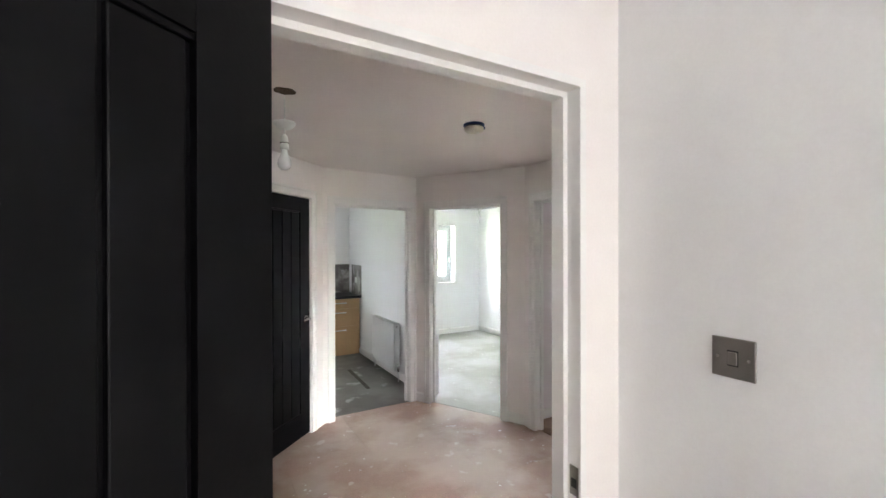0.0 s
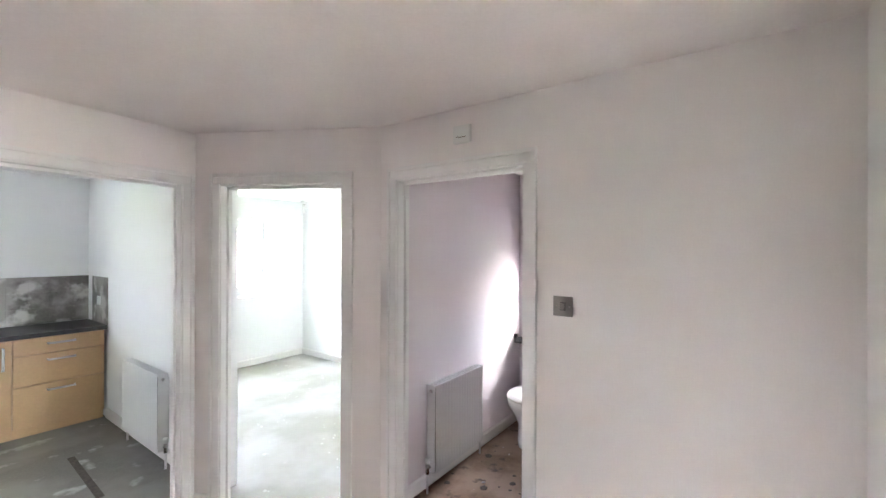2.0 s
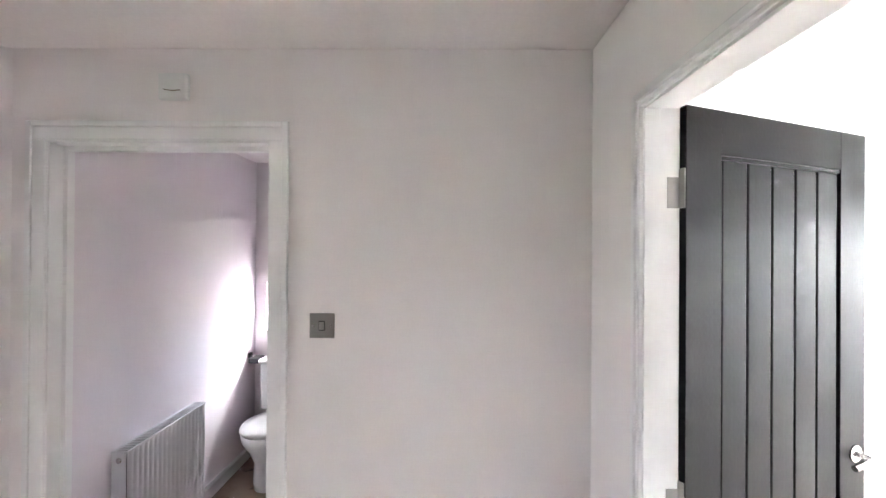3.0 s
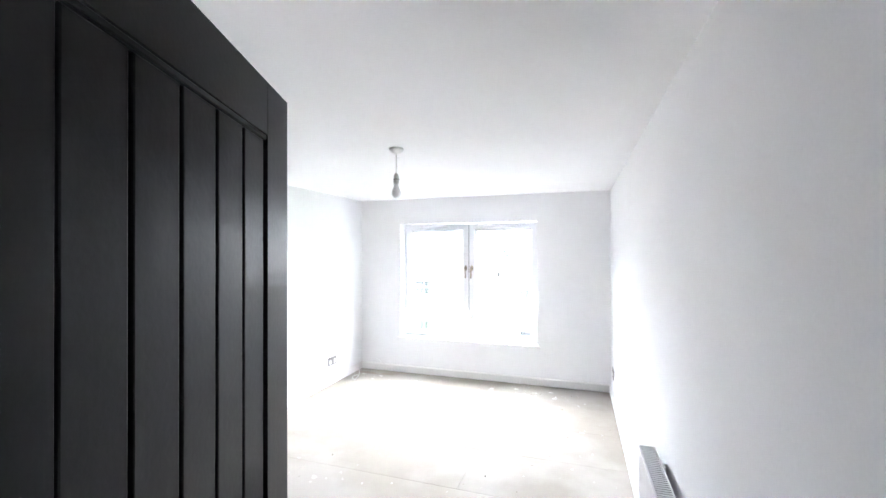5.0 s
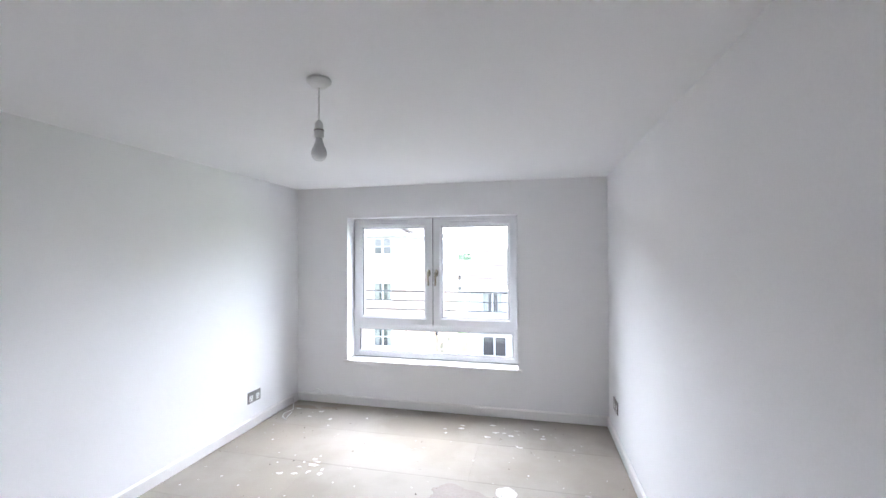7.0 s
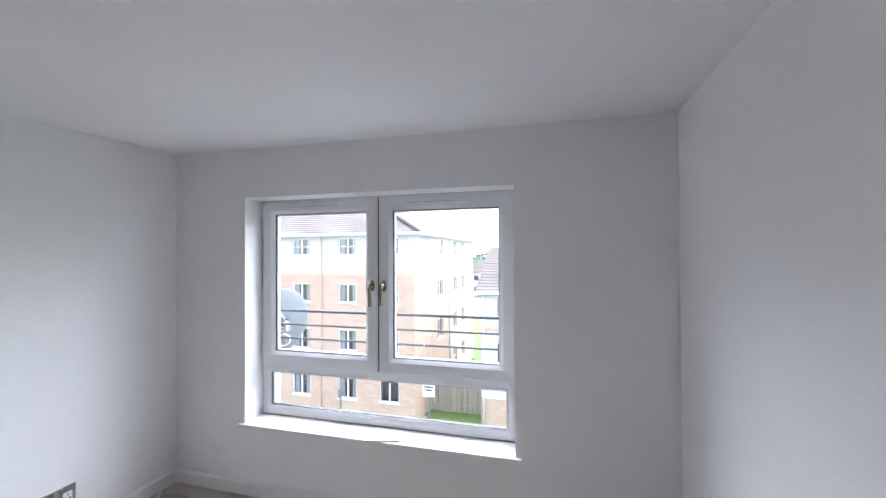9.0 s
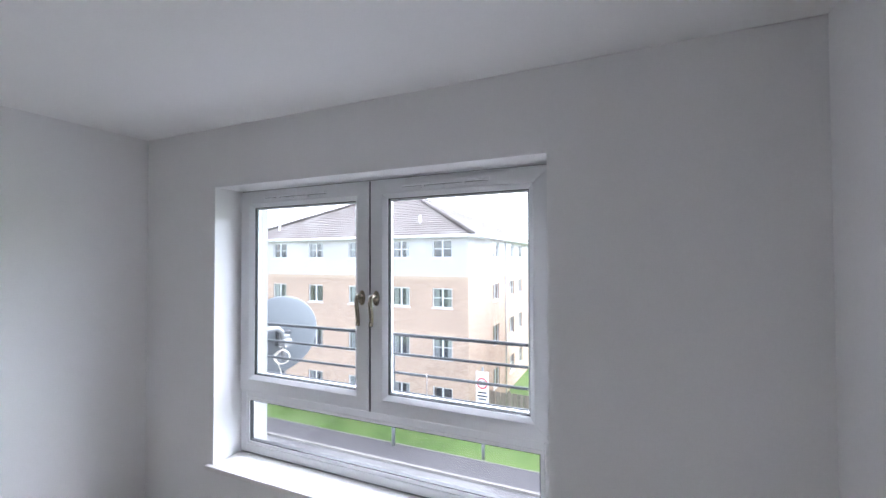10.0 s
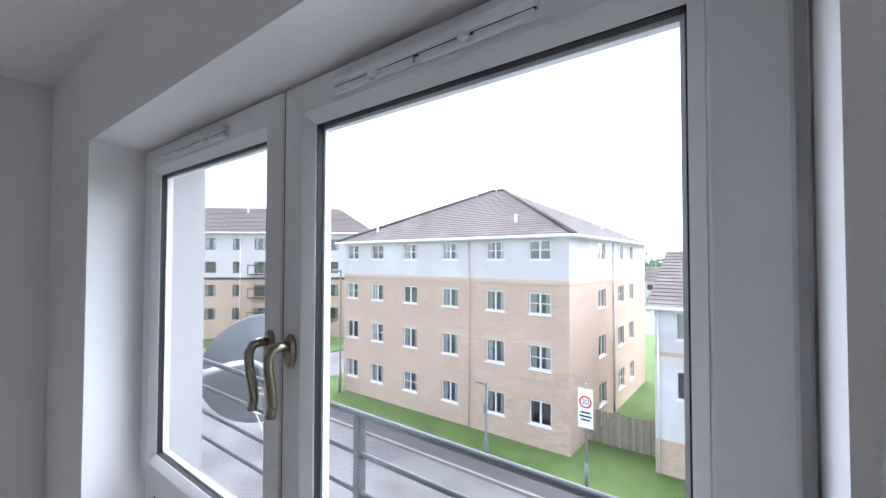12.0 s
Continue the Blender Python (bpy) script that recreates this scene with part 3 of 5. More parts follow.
for z in (0.205, 0.955, 1.74):
    hx = 2.2 - LIV[1]
    part("hinge_leaf", boxes((hx + 0.0215, T - 0.03, z, hx + 0.0245, T - 0.001, z + 0.078)), M_STEEL, f_liv, "steel butt hinge")
# entrance door, swung back into the lobby; leaf edge placed to fit the camera's view
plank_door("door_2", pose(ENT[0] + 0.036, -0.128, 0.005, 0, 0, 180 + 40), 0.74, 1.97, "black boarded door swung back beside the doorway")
# cupboard door, shut
m_cup, _ = along(CL, KL)
plank_door("door_3", m_cup @ pose(CUP[0] + 0.024, 0.012, 0), CUP[1] - CUP[0] - 0.048, 2.016, "black boarded cupboard door, shut, with chrome lever", both=False)
part("hinge_cover", boxes((CUP[0] + 0.0125, -0.004, 1.76, CUP[0] + 0.0235, 0.01, 1.87)), M_GLOSS, f_cup)


# ---- radiators ----
def radiator(name, m, w, h, label, valve_x=None):
    """A panel radiator: x along the wall, y out from it, base at z = 0."""
    r = thing(name, m, label, "radiator", "panel radiators")
    bm = bmesh.new()
    n = max(8, int(w / 0.033))
    ys = 0.1
    cols = []
    for i in range(n * 6 + 1):
        x = 0.004 + (w - 0.008) * i / (n * 6)
        k = (i % 6) / 6
        dy = 0.0 if k < 0.34 else 0.007 * (0.5 - 0.5 * math.cos((k - 0.34) / 0.66 * 2 * math.pi))
        cols.append([bm.verts.new((x, ys - (dy if 0 < j < 3 else 0), z)) for j, z in enumerate((0.0, 0.045, h - 0.05, h - 0.005))])
    for a, b in zip(cols, cols[1:]):
        for j in range(3):
            f = bm.faces.new((a[j], b[j], b[j + 1], a[j + 1]))
            f.smooth = True
    part("front_panel", bm, M_RAD, r)
    part("rear_panel", boxes((0.004, 0.03, 0.0, w - 0.004, 0.042, h - 0.005), bevel=0.002), M_RAD, r)
    for x in (0.0, w - 0.004):
        part("side_panel", boxes((x, 0.03, 0.004, x + 0.004, 0.098, h), bevel=0.001), M_RAD, r)
    g = bmesh.new()
    box(g, 0.002, 0.03, h - 0.012, w - 0.002, 0.036, h)
    box(g, 0.002, 0.094, h - 0.012, w - 0.002, 0.102, h, bevel=0.002)
    k = int(w / 0.016)
    for i in range(k):
        x = 0.006 + (w - 0.012) * i / (k - 1)
        box(g, x - 0.0025, 0.036, h - 0.01, x + 0.0025, 0.094, h - 0.001)
    part("top_grille", g, M_RAD, r)
    # dark block between the panels puts the cavity's shade into colour
    part("cavity_shade", boxes((0.006, 0.043, 0.01, w - 0.006, 0.09, h - 0.03)), M_RUBBLE, r)
    for x in (0.06, w - 0.09):
        part("bracket", boxes((x, 0.001, 0.05, x + 0.03, 0.03, h - 0.05)), M_RAD, r)
    for x, s in ((-0.025, -1), (w + 0.025, 1)):
        part("valve", tube([(x, 0.055, 0.0), (x, 0.055, 0.07)], 0.013), M_CHROME, r)
        part("valve_cap", tube([(x, 0.055, 0.07), (x, 0.055, 0.105)], 0.017), M_PLASTIC, r, "white plastic valve cap")
        part("tail", tube([(x, 0.055, 0.035), (x - s * 0.027, 0.055, 0.035)], 0.01), M_CHROME, r)
        part("pipe", tube([(x, 0.055, 0.0), (x, 0.055, -m.translation.z)], 0.0075), M_RAD, r)
    for x in (0.002, w - 0.002):
        part("plug", lathe([(0.012, -0.006), (0.012, 0.006), (0.006, 0.008)], 12, "x"), M_CHROME, r).location = (x, 0.066, h - 0.04)
    return r


# living room, on the west wall; bathroom, on the north wall; kitchen, on the east wall
radiator("radiator", pose(-1.173, -1.19, 0.15, 0, 0, -89.1), 0.92, 0.57, "white panel radiator under white living-room wall")
radiator("radiator", pose(1.05, BY1, 0.13, 0, 0, 180), 0.62, 0.58, "white panel radiator on pale pink bathroom wall")
radiator("radiator", pose(KX1, 3.74, 0.12, 0, 0, 90), 0.72, 0.57, "white panel radiator on lit kitchen wall")


# ---- pendants, alarm, switches, sockets ----
def pendant(m, drop, rose_at, label, cord=True):
    """A pendant lamp: rose, cord, holder, bulb; local origin on the ceiling. drop: how far down the holder's top is."""
    p = thing("pendant_lamp", m, label, "ceiling lamp", "bare bulb pendants")
    part("ceiling_rose", lathe([(0.0, rose_at - 0.034), (0.012, rose_at - 0.034), (0.03, rose_at - 0.03), (0.048, rose_at - 0.014), (0.05, rose_at - 0.004), (0.047, rose_at)], 28), M_PLASTIC, p)
    part("cord", tube([(0, 0, min(0, rose_at + 0.12 if rose_at < -0.02 else 0)), (0.001, 0.0, -drop * 0.5), (0, 0, -drop)], 0.0032, 8), M_PLASTIC, p)
    part("lamp_holder", lathe([(0.006, -drop), (0.013, -drop - 0.006), (0.017, -drop - 0.02), (0.017, -drop - 0.045), (0.02, -drop - 0.047), (0.02, -drop - 0.07), (0.016, -drop - 0.072)], 20), M_PLASTIC, p)
    part("holder_ring", lathe([(0.0175, -drop - 0.038), (0.0205, -drop - 0.038), (0.0205, -drop - 0.043), (0.0175, -drop - 0.043)], 20), M_STEEL, p)
    z = -drop - 0.07
    part("bulb", lathe([(0.012, z), (0.014, z - 0.012), (0.02, z - 0.03), (0.029, z - 0.05), (0.031, z - 0.066), (0.027, z - 0.083), (0.015, z - 0.094), (0.0, z - 0.097)], 24), M_BULB, p)
    return p


pendant(pose(0.381, -2.52, CEIL), 0.17, 0.0, "white pendant with bare opal bulb hanging from ceiling")
hp = pendant(pose(-2.17, 1.22, CEIL), 0.20, -0.142, "white pendant with dropped rose and bare bulb")
# no recess is cut: a dark disc under the ceiling carries the hole's shade
hole = bmesh.new()
ring = []
for i in range(18):
    a = 2 * math.pi * i / 18
    r = 0.042 + 0.012 * noise.noise(Vector((math.cos(a) * 2, math.sin(a) * 2, 3)))
    ring.append((r * math.cos(a) * 1.2, r * math.sin(a)))
top = [hole.verts.new((x, y, 0)) for x, y in ring]
low = [hole.verts.new((x * 0.9, y * 0.9, -0.004)) for x, y in ring]
for i in range(18):
    hole.faces.new((top[i], top[(i + 1) % 18], low[(i + 1) % 18], low[i]))
hole.faces.new(low)
hole.faces.new(top[::-1])
solid("ceiling_hole", hole, M_DARKHOLE, pose(-2.17, 1.21, CEIL), "dark brown disc standing for a torn ceiling hole", "hole")
pendant(pose(1.95, 5.5, CEIL), 0.03, 0.0, "white pendant with bare bulb in bedroom")

al = thing("smoke_alarm", pose(-1.114, 1.20, CEIL), "white smoke alarm with torn blue film on its base", "smoke alarm")
part("base", lathe([(0.055, 0), (0.062, -0.003), (0.062, -0.014), (0.058, -0.016)], 32), M_BLUE, al, "blue film covered base")
part("vent_ring", lathe([(0.05, -0.014), (0.052, -0.022), (0.052, -0.026)], 32), M_BLACKPLASTIC, al)
part("cover", lathe([(0.055, -0.022), (0.058, -0.025), (0.056, -0.04), (0.046, -0.048), (0.02, -0.051), (0.0, -0.051)], 32), M_CREAM, al)
part("test_button", lathe([(0.008, -0.05), (0.008, -0.053), (0.006, -0.054)], 16), M_PLASTIC, al).location = (0.02, -0.01, 0)
part("film_scrap", boxes((0.02, -0.03, -0.03, 0.062, 0.03, -0.0145), bevel=0.004), M_BLUE, al)


def switch(m, label):
    s = thing("light_switch", m, label, "light switch", "brushed steel light switches")
    part("plate", boxes((-0.043, -0.006, -0.043, 0.043, 0.0, 0.043), bevel=0.0025), M_STEEL, s)
    part("surround", boxes((-0.011, -0.0068, -0.017, 0.011, -0.005, 0.017), bevel=0.0006), M_BLACKPLASTIC, s)
    part("rocker", boxes((-0.009, -0.0105, -0.014, 0.009, -0.006, 0.014), bevel=0.0015), M_STEEL, s)
    for x in (-0.03, 0.03):
        part("screw", lathe([(0.0035, -0.0072), (0.0035, -0.0055)], 10, "y"), M_CHROME, s).location = (x, 0, 0)
    return s


switch(pose(0, 0.929, 1.367, 0, 0, -90), "brushed steel square light switch on warm white wall")
switch(pose(LOBX, -0.371, 1.358, 0, 0, -90), "brushed steel light switch beside the entrance doorway")


def socket(m, label):
    s = thing("double_socket", m @ Matrix.Scale(1.2, 4), label, "socket", "steel double sockets")
    part("plate", boxes((-0.073, -0.006, -0.043, 0.073, 0, 0.043), bevel=0.0025), M_STEEL, s)
    for x in (-0.038, 0.038):
        part("insert", boxes((x - 0.02, -0.0072, -0.03, x + 0.02, -0.005, 0.014), bevel=0.0015), M_PLASTIC, s)
        for dx, dz in ((0, 0.002), (-0.011, -0.018), (0.011, -0.018)):
            # dark raised block for each pin hole, its shade given as colour
            part("pin_hole_shade", boxes((x + dx - 0.003, -0.0076, dz - 0.003, x + dx + 0.003, -0.007, dz + 0.004)), M_RUBBLE, s)
        part("rocker", boxes((x * 0.35 - 0.007, -0.0095, 0.018, x * 0.35 + 0.007, -0.005, 0.036), bevel=0.001), M_STEEL, s)
    return s


socket(pose(LX1, -4.37, 0.285, 0, 0, -90), "brushed steel double socket above skirting on white wall")
socket(pose(-1.1185, -4.74, 0.32, 0, 0, 90.9), "brushed steel double socket near the window wall")

ch = thing("door_chime", pose(0, 1.445, 2.188, 0, 0, -90), "small cream plastic box above the bathroom doorway", "door chime")
part("case", boxes((-0.05, -0.022, -0.045, 0.05, 0, 0.045), bevel=0.004), M_PLASTIC, ch)
part("cover", boxes((-0.018, -0.025, -0.043, 0.048, -0.02, 0.043), bevel=0.002), M_PLASTIC, ch)
part("slot", tube([(-0.03, -0.0235, -0.012), (0.0, -0.027, -0.018), (0.03, -0.027, -0.016)], 0.0018, 6), M_BRASS, ch)


# ---- living-room window ----
FY = LY1 - 0.164                 # inner face of the frame
win = thing("window_1", pose(0, FY, 0), "white upvc double casement window over a low fixed pane", "window", kind="structure")
wx0, wx1, wz0, wz1 = WX0 + 0.003, WX1 - 0.003, 0.485, WZ1 - 0.004


def frame_of(bm, x0, z0, x1, z1, w, y0, y1, bevel=0.003):
    box(bm, x0, y0, z0, x0 + w, y1, z1, bevel)
    box(bm, x1 - w, y0, z0, x1, y1, z1, bevel)
    box(bm, x0 + w, y0, z1 - w, x1 - w, y1, z1, bevel)
    box(bm, x0 + w, y0, z0, x1 - w, y1, z0 + w, bevel)
    return bm


def mitred(x0, z0, x1, z1, w, y0, y1, gap=0.0005):
    """A frame of four lengths cut at 45 degrees, with a hairline at each corner."""
    bm = bmesh.new()
    o = [(x0, z0), (x1, z0), (x1, z1), (x0, z1)]
    i = [(x0 + w, z0 + w), (x1 - w, z0 + w), (x1 - w, z1 - w), (x0 + w, z1 - w)]
    c = 0.004
    for k in range(4):
        q = (k + 1) % 4
        d = Vector((o[q][0] - o[k][0], o[q][1] - o[k][1])).normalized() * gap
        ring = []
        for (a, b), sg in ((o[k], 1), (i[k], 1), (i[q], -1), (o[q], -1)):
            ring.append((a + d.x * sg, b + d.y * sg))
        n_out = Vector((i[k][0] - o[k][0], i[k][1] - o[k][1])) * (c / w)
        n_in = Vector((i[q][0] - o[q][0], i[q][1] - o[q][1])) * (c / w)
        face = [(ring[0][0] + n_out.x, ring[0][1] + n_out.y), (ring[1][0] - n_out.x, ring[1][1] - n_out.y), (ring[2][0] - n_in.x, ring[2][1] - n_in.y), (ring[3][0] + n_in.x, ring[3][1] + n_in.y)]
        va = [bm.verts.new((x, y0, z)) for x, z in ring]
        vb = [bm.verts.new((x, y1 - c, z)) for x, z in ring]
        vc = [bm.verts.new((x, y1, z)) for x, z in face]
        for u, v in ((va, vb), (vb, vc)):
            for n in range(4):
                bm.faces.new((u[n], u[(n + 1) % 4], v[(n + 1) % 4], v[n]))
        bm.faces.new(va[::-1])
        bm.faces.new(vc)
    return bm


part("window_frame", frame_of(bmesh.new(), wx0, wz0, wx1, wz1, 0.045, -0.07, -0.012), M_UPVC, win)
part("transom", boxes((wx0 + 0.045, -0.0695, 0.80, wx1 - 0.045, -0.0125, 0.862), bevel=0.003), M_UPVC, win)
MX = 0.611
for x0, x1, s in ((wx0 + 0.012, MX - 0.004, 1), (MX + 0.004, wx1 - 0.012, -1)):
    z0, z1 = 0.842, wz1 - 0.006
    sash = part("sash", mitred(x0, z0, x1, z1, 0.072, -0.05, 0.008), M_UPVC, win)
    # sloping glazing bead, gasket, pane
    bead = bmesh.new()
    a, b = 0.0725, 0.091
    o = [(x0 + a, z0 + a), (x1 - a, z0 + a), (x1 - a, z1 - a), (x0 + a, z1 - a)]
    i = [(x0 + b, z0 + b), (x1 - b, z0 + b), (x1 - b, z1 - b), (x0 + b, z1 - b)]
    vo = [bead.verts.new((x, 0.005, z)) for x, z in o]
    vi = [bead.verts.new((x, -0.010, z)) for x, z in i]
    vb = [bead.verts.new((x, -0.03, z)) for x, z in i]
    vc = [bead.verts.new((x, -0.03, z)) for x, z in o]
    for k in range(4):
        q = (k + 1) % 4
        for u, v in ((vo, vi), (vi, vb), (vb, vc), (vc, vo)):
            bead.faces.new((u[k], u[q], v[q], v[k]))
    part("bead", bead, M_UPVC, sash)
    part("gasket", frame_of(bmesh.new(), x0 + b - 0.0005, z0 + b - 0.0005, x1 - b + 0.0005, z1 - b + 0.0005, 0.003, -0.028, -0.0135, 0), M_GASKET, sash)
    pane = part("pane", boxes((x0 + b + 0.0035, -0.024, z0 + b + 0.0035, x1 - b - 0.0035, -0.021, z1 - b - 0.0035)), M_GLASS, sash, "clear glass pane")
    pane.visible_shadow = False
    # spacer bar inside the double glazing
    part("spacer", frame_of(bmesh.new(), x0 + b + 0.0006, z0 + b + 0.0006, x1 - b - 0.0006, z1 - b - 0.0006, 0.009, -0.0445, -0.0285, 0), M_UPVC, sash, "pale spacer bar of the double glazing")
    hx = MX + (-0.042 if s > 0 else 0.042)
    rose = lathe([(0.021, 0.008), (0.0215, 0.014), (0.019, 0.019), (0.012, 0.021)], 20, "y")
    bmesh.ops.transform(rose, matrix=Matrix.Diagonal((0.85, 1, 1.75, 1)), verts=rose.verts)
    bmesh.ops.translate(rose, vec=(hx, 0, 1.405), verts=rose.verts)
    hd = part("handle", rose, M_BRASS, sash, "worn nickel window handle")
    part("lever", tube([(hx, 0.012, 1.415), (hx, 0.038, 1.418), (hx + s * 0.001, 0.053, 1.414), (hx + s * 0.002, 0.062, 1.398), (hx + s * 0.002, 0.061, 1.372), (hx + s * 0.002, 0.054, 1.335), (hx + s * 0.003, 0.050, 1.30), (hx + s * 0.004, 0.054, 1.272)], 0.0105, 14), M_BRASS, hd)
    c = (x0 + x1) / 2 + 0.035
    zv = z1 - 0.008
    v = bmesh.new()
    box(v, c - 0.22, 0.008, zv - 0.050, c + 0.22, 0.014, zv - 0.018, bevel=0.002)
    box(v, c - 0.215, 0.014, zv - 0.036, c + 0.215, 0.028, zv - 0.020, bevel=0.004)
    for k in (-1.5, -0.5, 0.5, 1.5):
        box(v, c + k * 0.108 - 0.048, 0.014, zv - 0.048, c + k * 0.108 + 0.048, 0.019, zv - 0.038)
    vt = part("trickle_vent", v, M_UPVC, sash)
    # black strip paints the shadow line under the vent cover
    part("vent_shadow_line", boxes((c - 0.213, 0.0142, zv - 0.0382, c + 0.213, 0.0185, zv - 0.0362)), M_GASKET, vt)
    for dx in (-0.1, 0.1):
        part("vent_knob", boxes((c + dx - 0.008, 0.0195, zv - 0.046, c + dx + 0.008, 0.03, zv - 0.037), bevel=0.001), M_UPVC, vt)
    ex = wx0 + 0.006 if s > 0 else wx1 - 0.006
    for z in (0.90, wz1 - 0.12):
        part("hinge", tube([(ex, 0.002, z), (ex, 0.002, z + 0.085)], 0.0075), M_UPVC, sash)
low = part("low_light", frame_of(bmesh.new(), wx0 + 0.0455, wz0 + 0.0455, wx1 - 0.0455, 0.7995, 0.018, -0.05, -0.0145, 0.003), M_UPVC, win)
part("gasket", frame_of(bmesh.new(), wx0 + 0.063, wz0 + 0.063, wx1 - 0.063, 0.782, 0.0045, -0.045, -0.02, 0), M_GASKET, low)
pane = part("pane", boxes((wx0 + 0.067, -0.035, wz0 + 0.067, wx1 - 0.067, -0.032, 0.778)), M_GLASS, low, "clear glass pane")
pane.visible_shadow = False
sill = bmesh.new()
box(sill, WX0 + 0.001, -0.012, WZ0 + 0.001, WX1 - 0.001, 0.166, WZ0 + 0.023)
box(sill, WX0 - 0.035, 0.1665, WZ0 - 0.002, WX1 + 0.035, 0.192, WZ0 + 0.0232, bevel=0.004)
part("window_sill", sill, M_GLOSS, win, "white painted window board")
part("outer_sill", boxes((WX0 + 0.001, -0.20, 0.381, WX1 - 0.012, -0.072, 0.405), (WX0 + 0.001, -0.10, 0.405, WX1 - 0.012, -0.072, 0.485), bevel=0.003), M_OWNWALL, win, "grey stone outer sill")
solid("card_strip", boxes((-0.105, -0.022, 0, 0.105, 0.022, 0.005), bevel=0.0008), M_CARD, pose(0.51, LY1, WZ0 + 0.0245, 3, 0, 14), "thin grey card strip lying on the white window board", "card strip")
solid("paper_sheet", boxes((-0.06, -0.045, 0, 0.06, 0.045, 0.0008)), M_SIGNWHITE, pose(0.35, LY1 - 0.035, WZ0 + 0.0236, 0, 0, 24), "small white sheet of paper lying on the window board", "paper sheet")
# black strip set in the gap between the sashes, standing in for its shade
part("sash_gap_shade", boxes((MX - 0.0038, -0.045, 0.845, MX + 0.0038, 0.003, wz1 - 0.006)), M_GASKET, win)
part("paint_drip", tube([(0.310, -0.0185, 1.056), (0.307, -0.0185, 1.03), (0.309, -0.0185, 1.0), (0.308, -0.0185, 0.945)], 0.0022, 6), M_PAINTDROP, win, "white drip dried on the glass")

# ---- balcony rail and dish outside ----
RYY = -5.492
rail = thing("balcony_rail", pose(0, RYY, 0), "galvanised steel guard rail across the window outside", "guard rail")
# bars and posts take the darkened, backlit steel colour
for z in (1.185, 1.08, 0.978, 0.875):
    part("bar", tube([(-1.2, 0, z), (2.3, 0, z)], 0.0075 if z < 1.1 else 0.0095), M_GALV_BACKLIT, rail)
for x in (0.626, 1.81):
    part("post", boxes((x - 0.011, -0.014, 0.70, x + 0.011, 0.014, 1.176), bevel=0.003), M_GALV_BACKLIT, rail)
    part("fixing", tube([(x, 0.0, 0.72), (x, 0.03, 0.72)], 0.012), M_GALV_BACKLIT, rail)
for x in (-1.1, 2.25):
    part("post", boxes((x - 0.018, -0.016, 0.6, x + 0.018, 0.029, 1.19), bevel=0.003), M_GALV_BACKLIT, rail)

dish = thing("satellite_dish", pose(1.86, -5.92, 1.0), "grey satellite dish seen from behind, on a wall arm", "satellite dish")
q = Vector((0.93, -0.36, 0.16)).to_track_quat("Z", "Y").to_matrix().to_4x4()
prof = [(0.312 * k / 10, 0.055 * (k / 10) ** 2) for k in range(11)]
bm = lathe([(r, h) for r, h in prof] + [(0.318, 0.058), (0.312, 0.062)] + [(r, h + 0.006) for r, h in prof[::-1]], 40)
bmesh.ops.transform(bm, matrix=q @ Matrix.Diagonal((1.0, 0.97, 1, 1)), verts=bm.verts)
part("reflector", bm, M_DISH, dish)
bk = bmesh.new()
box(bk, -0.05, -0.06, -0.05, 0.05, 0.06, 0.004, bevel=0.006)
bmesh.ops.transform(bk, matrix=q, verts=bk.verts)
part("back_bracket", bk, M_GALV_BACKLIT, dish)
part("wall_arm", tube([(-0.065, 0.045, -0.16), (-0.065, 0.05, -0.02), (-0.07, 0.07, 0.055), (-0.095, 0.14, 0.095), (-0.14, 0.26, 0.11), (-0.235, 0.47, 0.115)], 0.018), M_GALVLIGHT, dish, "bright galvanised wall arm")
part("feed_arm", tube([tuple(q @ Vector((0, -0.28, 0.05))), tuple(q @ Vector((0, -0.33, 0.2))), tuple(q @ Vector((0, -0.2, 0.38)))], 0.01), M_GALV_BACKLIT, dish)
loop = [(-0.085 + 0.045 * math.cos(a), 0.075 + 0.03 * math.cos(a) + 0.001 * a, -0.125 + 0.05 * math.sin(a)) for a in [k * 0.45 for k in range(30)]]
part("cable", tube([(-0.06, 0.03, 0.03), (-0.08, 0.06, -0.06)] + loop + [(-0.07, 0.06, -0.27)], 0.0038, 6), M_CREAM, dish, "coiled white cable")
part("clamp", boxes((-0.105, 0.0, -0.06, -0.045, 0.075, 0.0), (-0.085, 0.0, -0.01, -0.03, 0.06, 0.03), bevel=0.008), M_GALVLIGHT, dish, "bolted steel clamp")
for bz in (-0.05, -0.015):
    part("clamp_bolt", tube([(-0.112, 0.06, bz), (-0.035, 0.088, bz)], 0.006, 8), M_CHROME, dish)

# ---- bedroom window ----
bw = thing("window_2", pose(0, RY1 + 0.16, 0), "white upvc bedroom casement window full of daylight", "window", kind="structure")
part("window_frame", frame_of(bmesh.new(), BW[0] + 0.002, BW[2] + 0.002, BW[1] - 0.002, BW[3] - 0.002, 0.06, 0, 0.06), M_UPVC, bw)
part("sash", frame_of(bmesh.new(), 0.96, BW[2] + 0.045, BW[1] - 0.045, BW[3] - 0.045, 0.075, -0.015, 0.05), M_UPVC, bw)
part("sash", frame_of(bmesh.new(), BW[0] + 0.045, BW[2] + 0.045, 0.955, BW[3] - 0.045, 0.075, -0.015, 0.05), M_UPVC, bw)
part("handle", tube([(1.53, -0.015, 1.42), (1.53, -0.05, 1.42), (1.53, -0.055, 1.3)], 0.009), M_CHROME, bw)
p = part("pane", boxes((BW[0] + 0.1, 0.02, BW[2] + 0.1, BW[1] - 0.1, 0.024, BW[3] - 0.1)), M_GLASS, bw)
p.visible_shadow = False
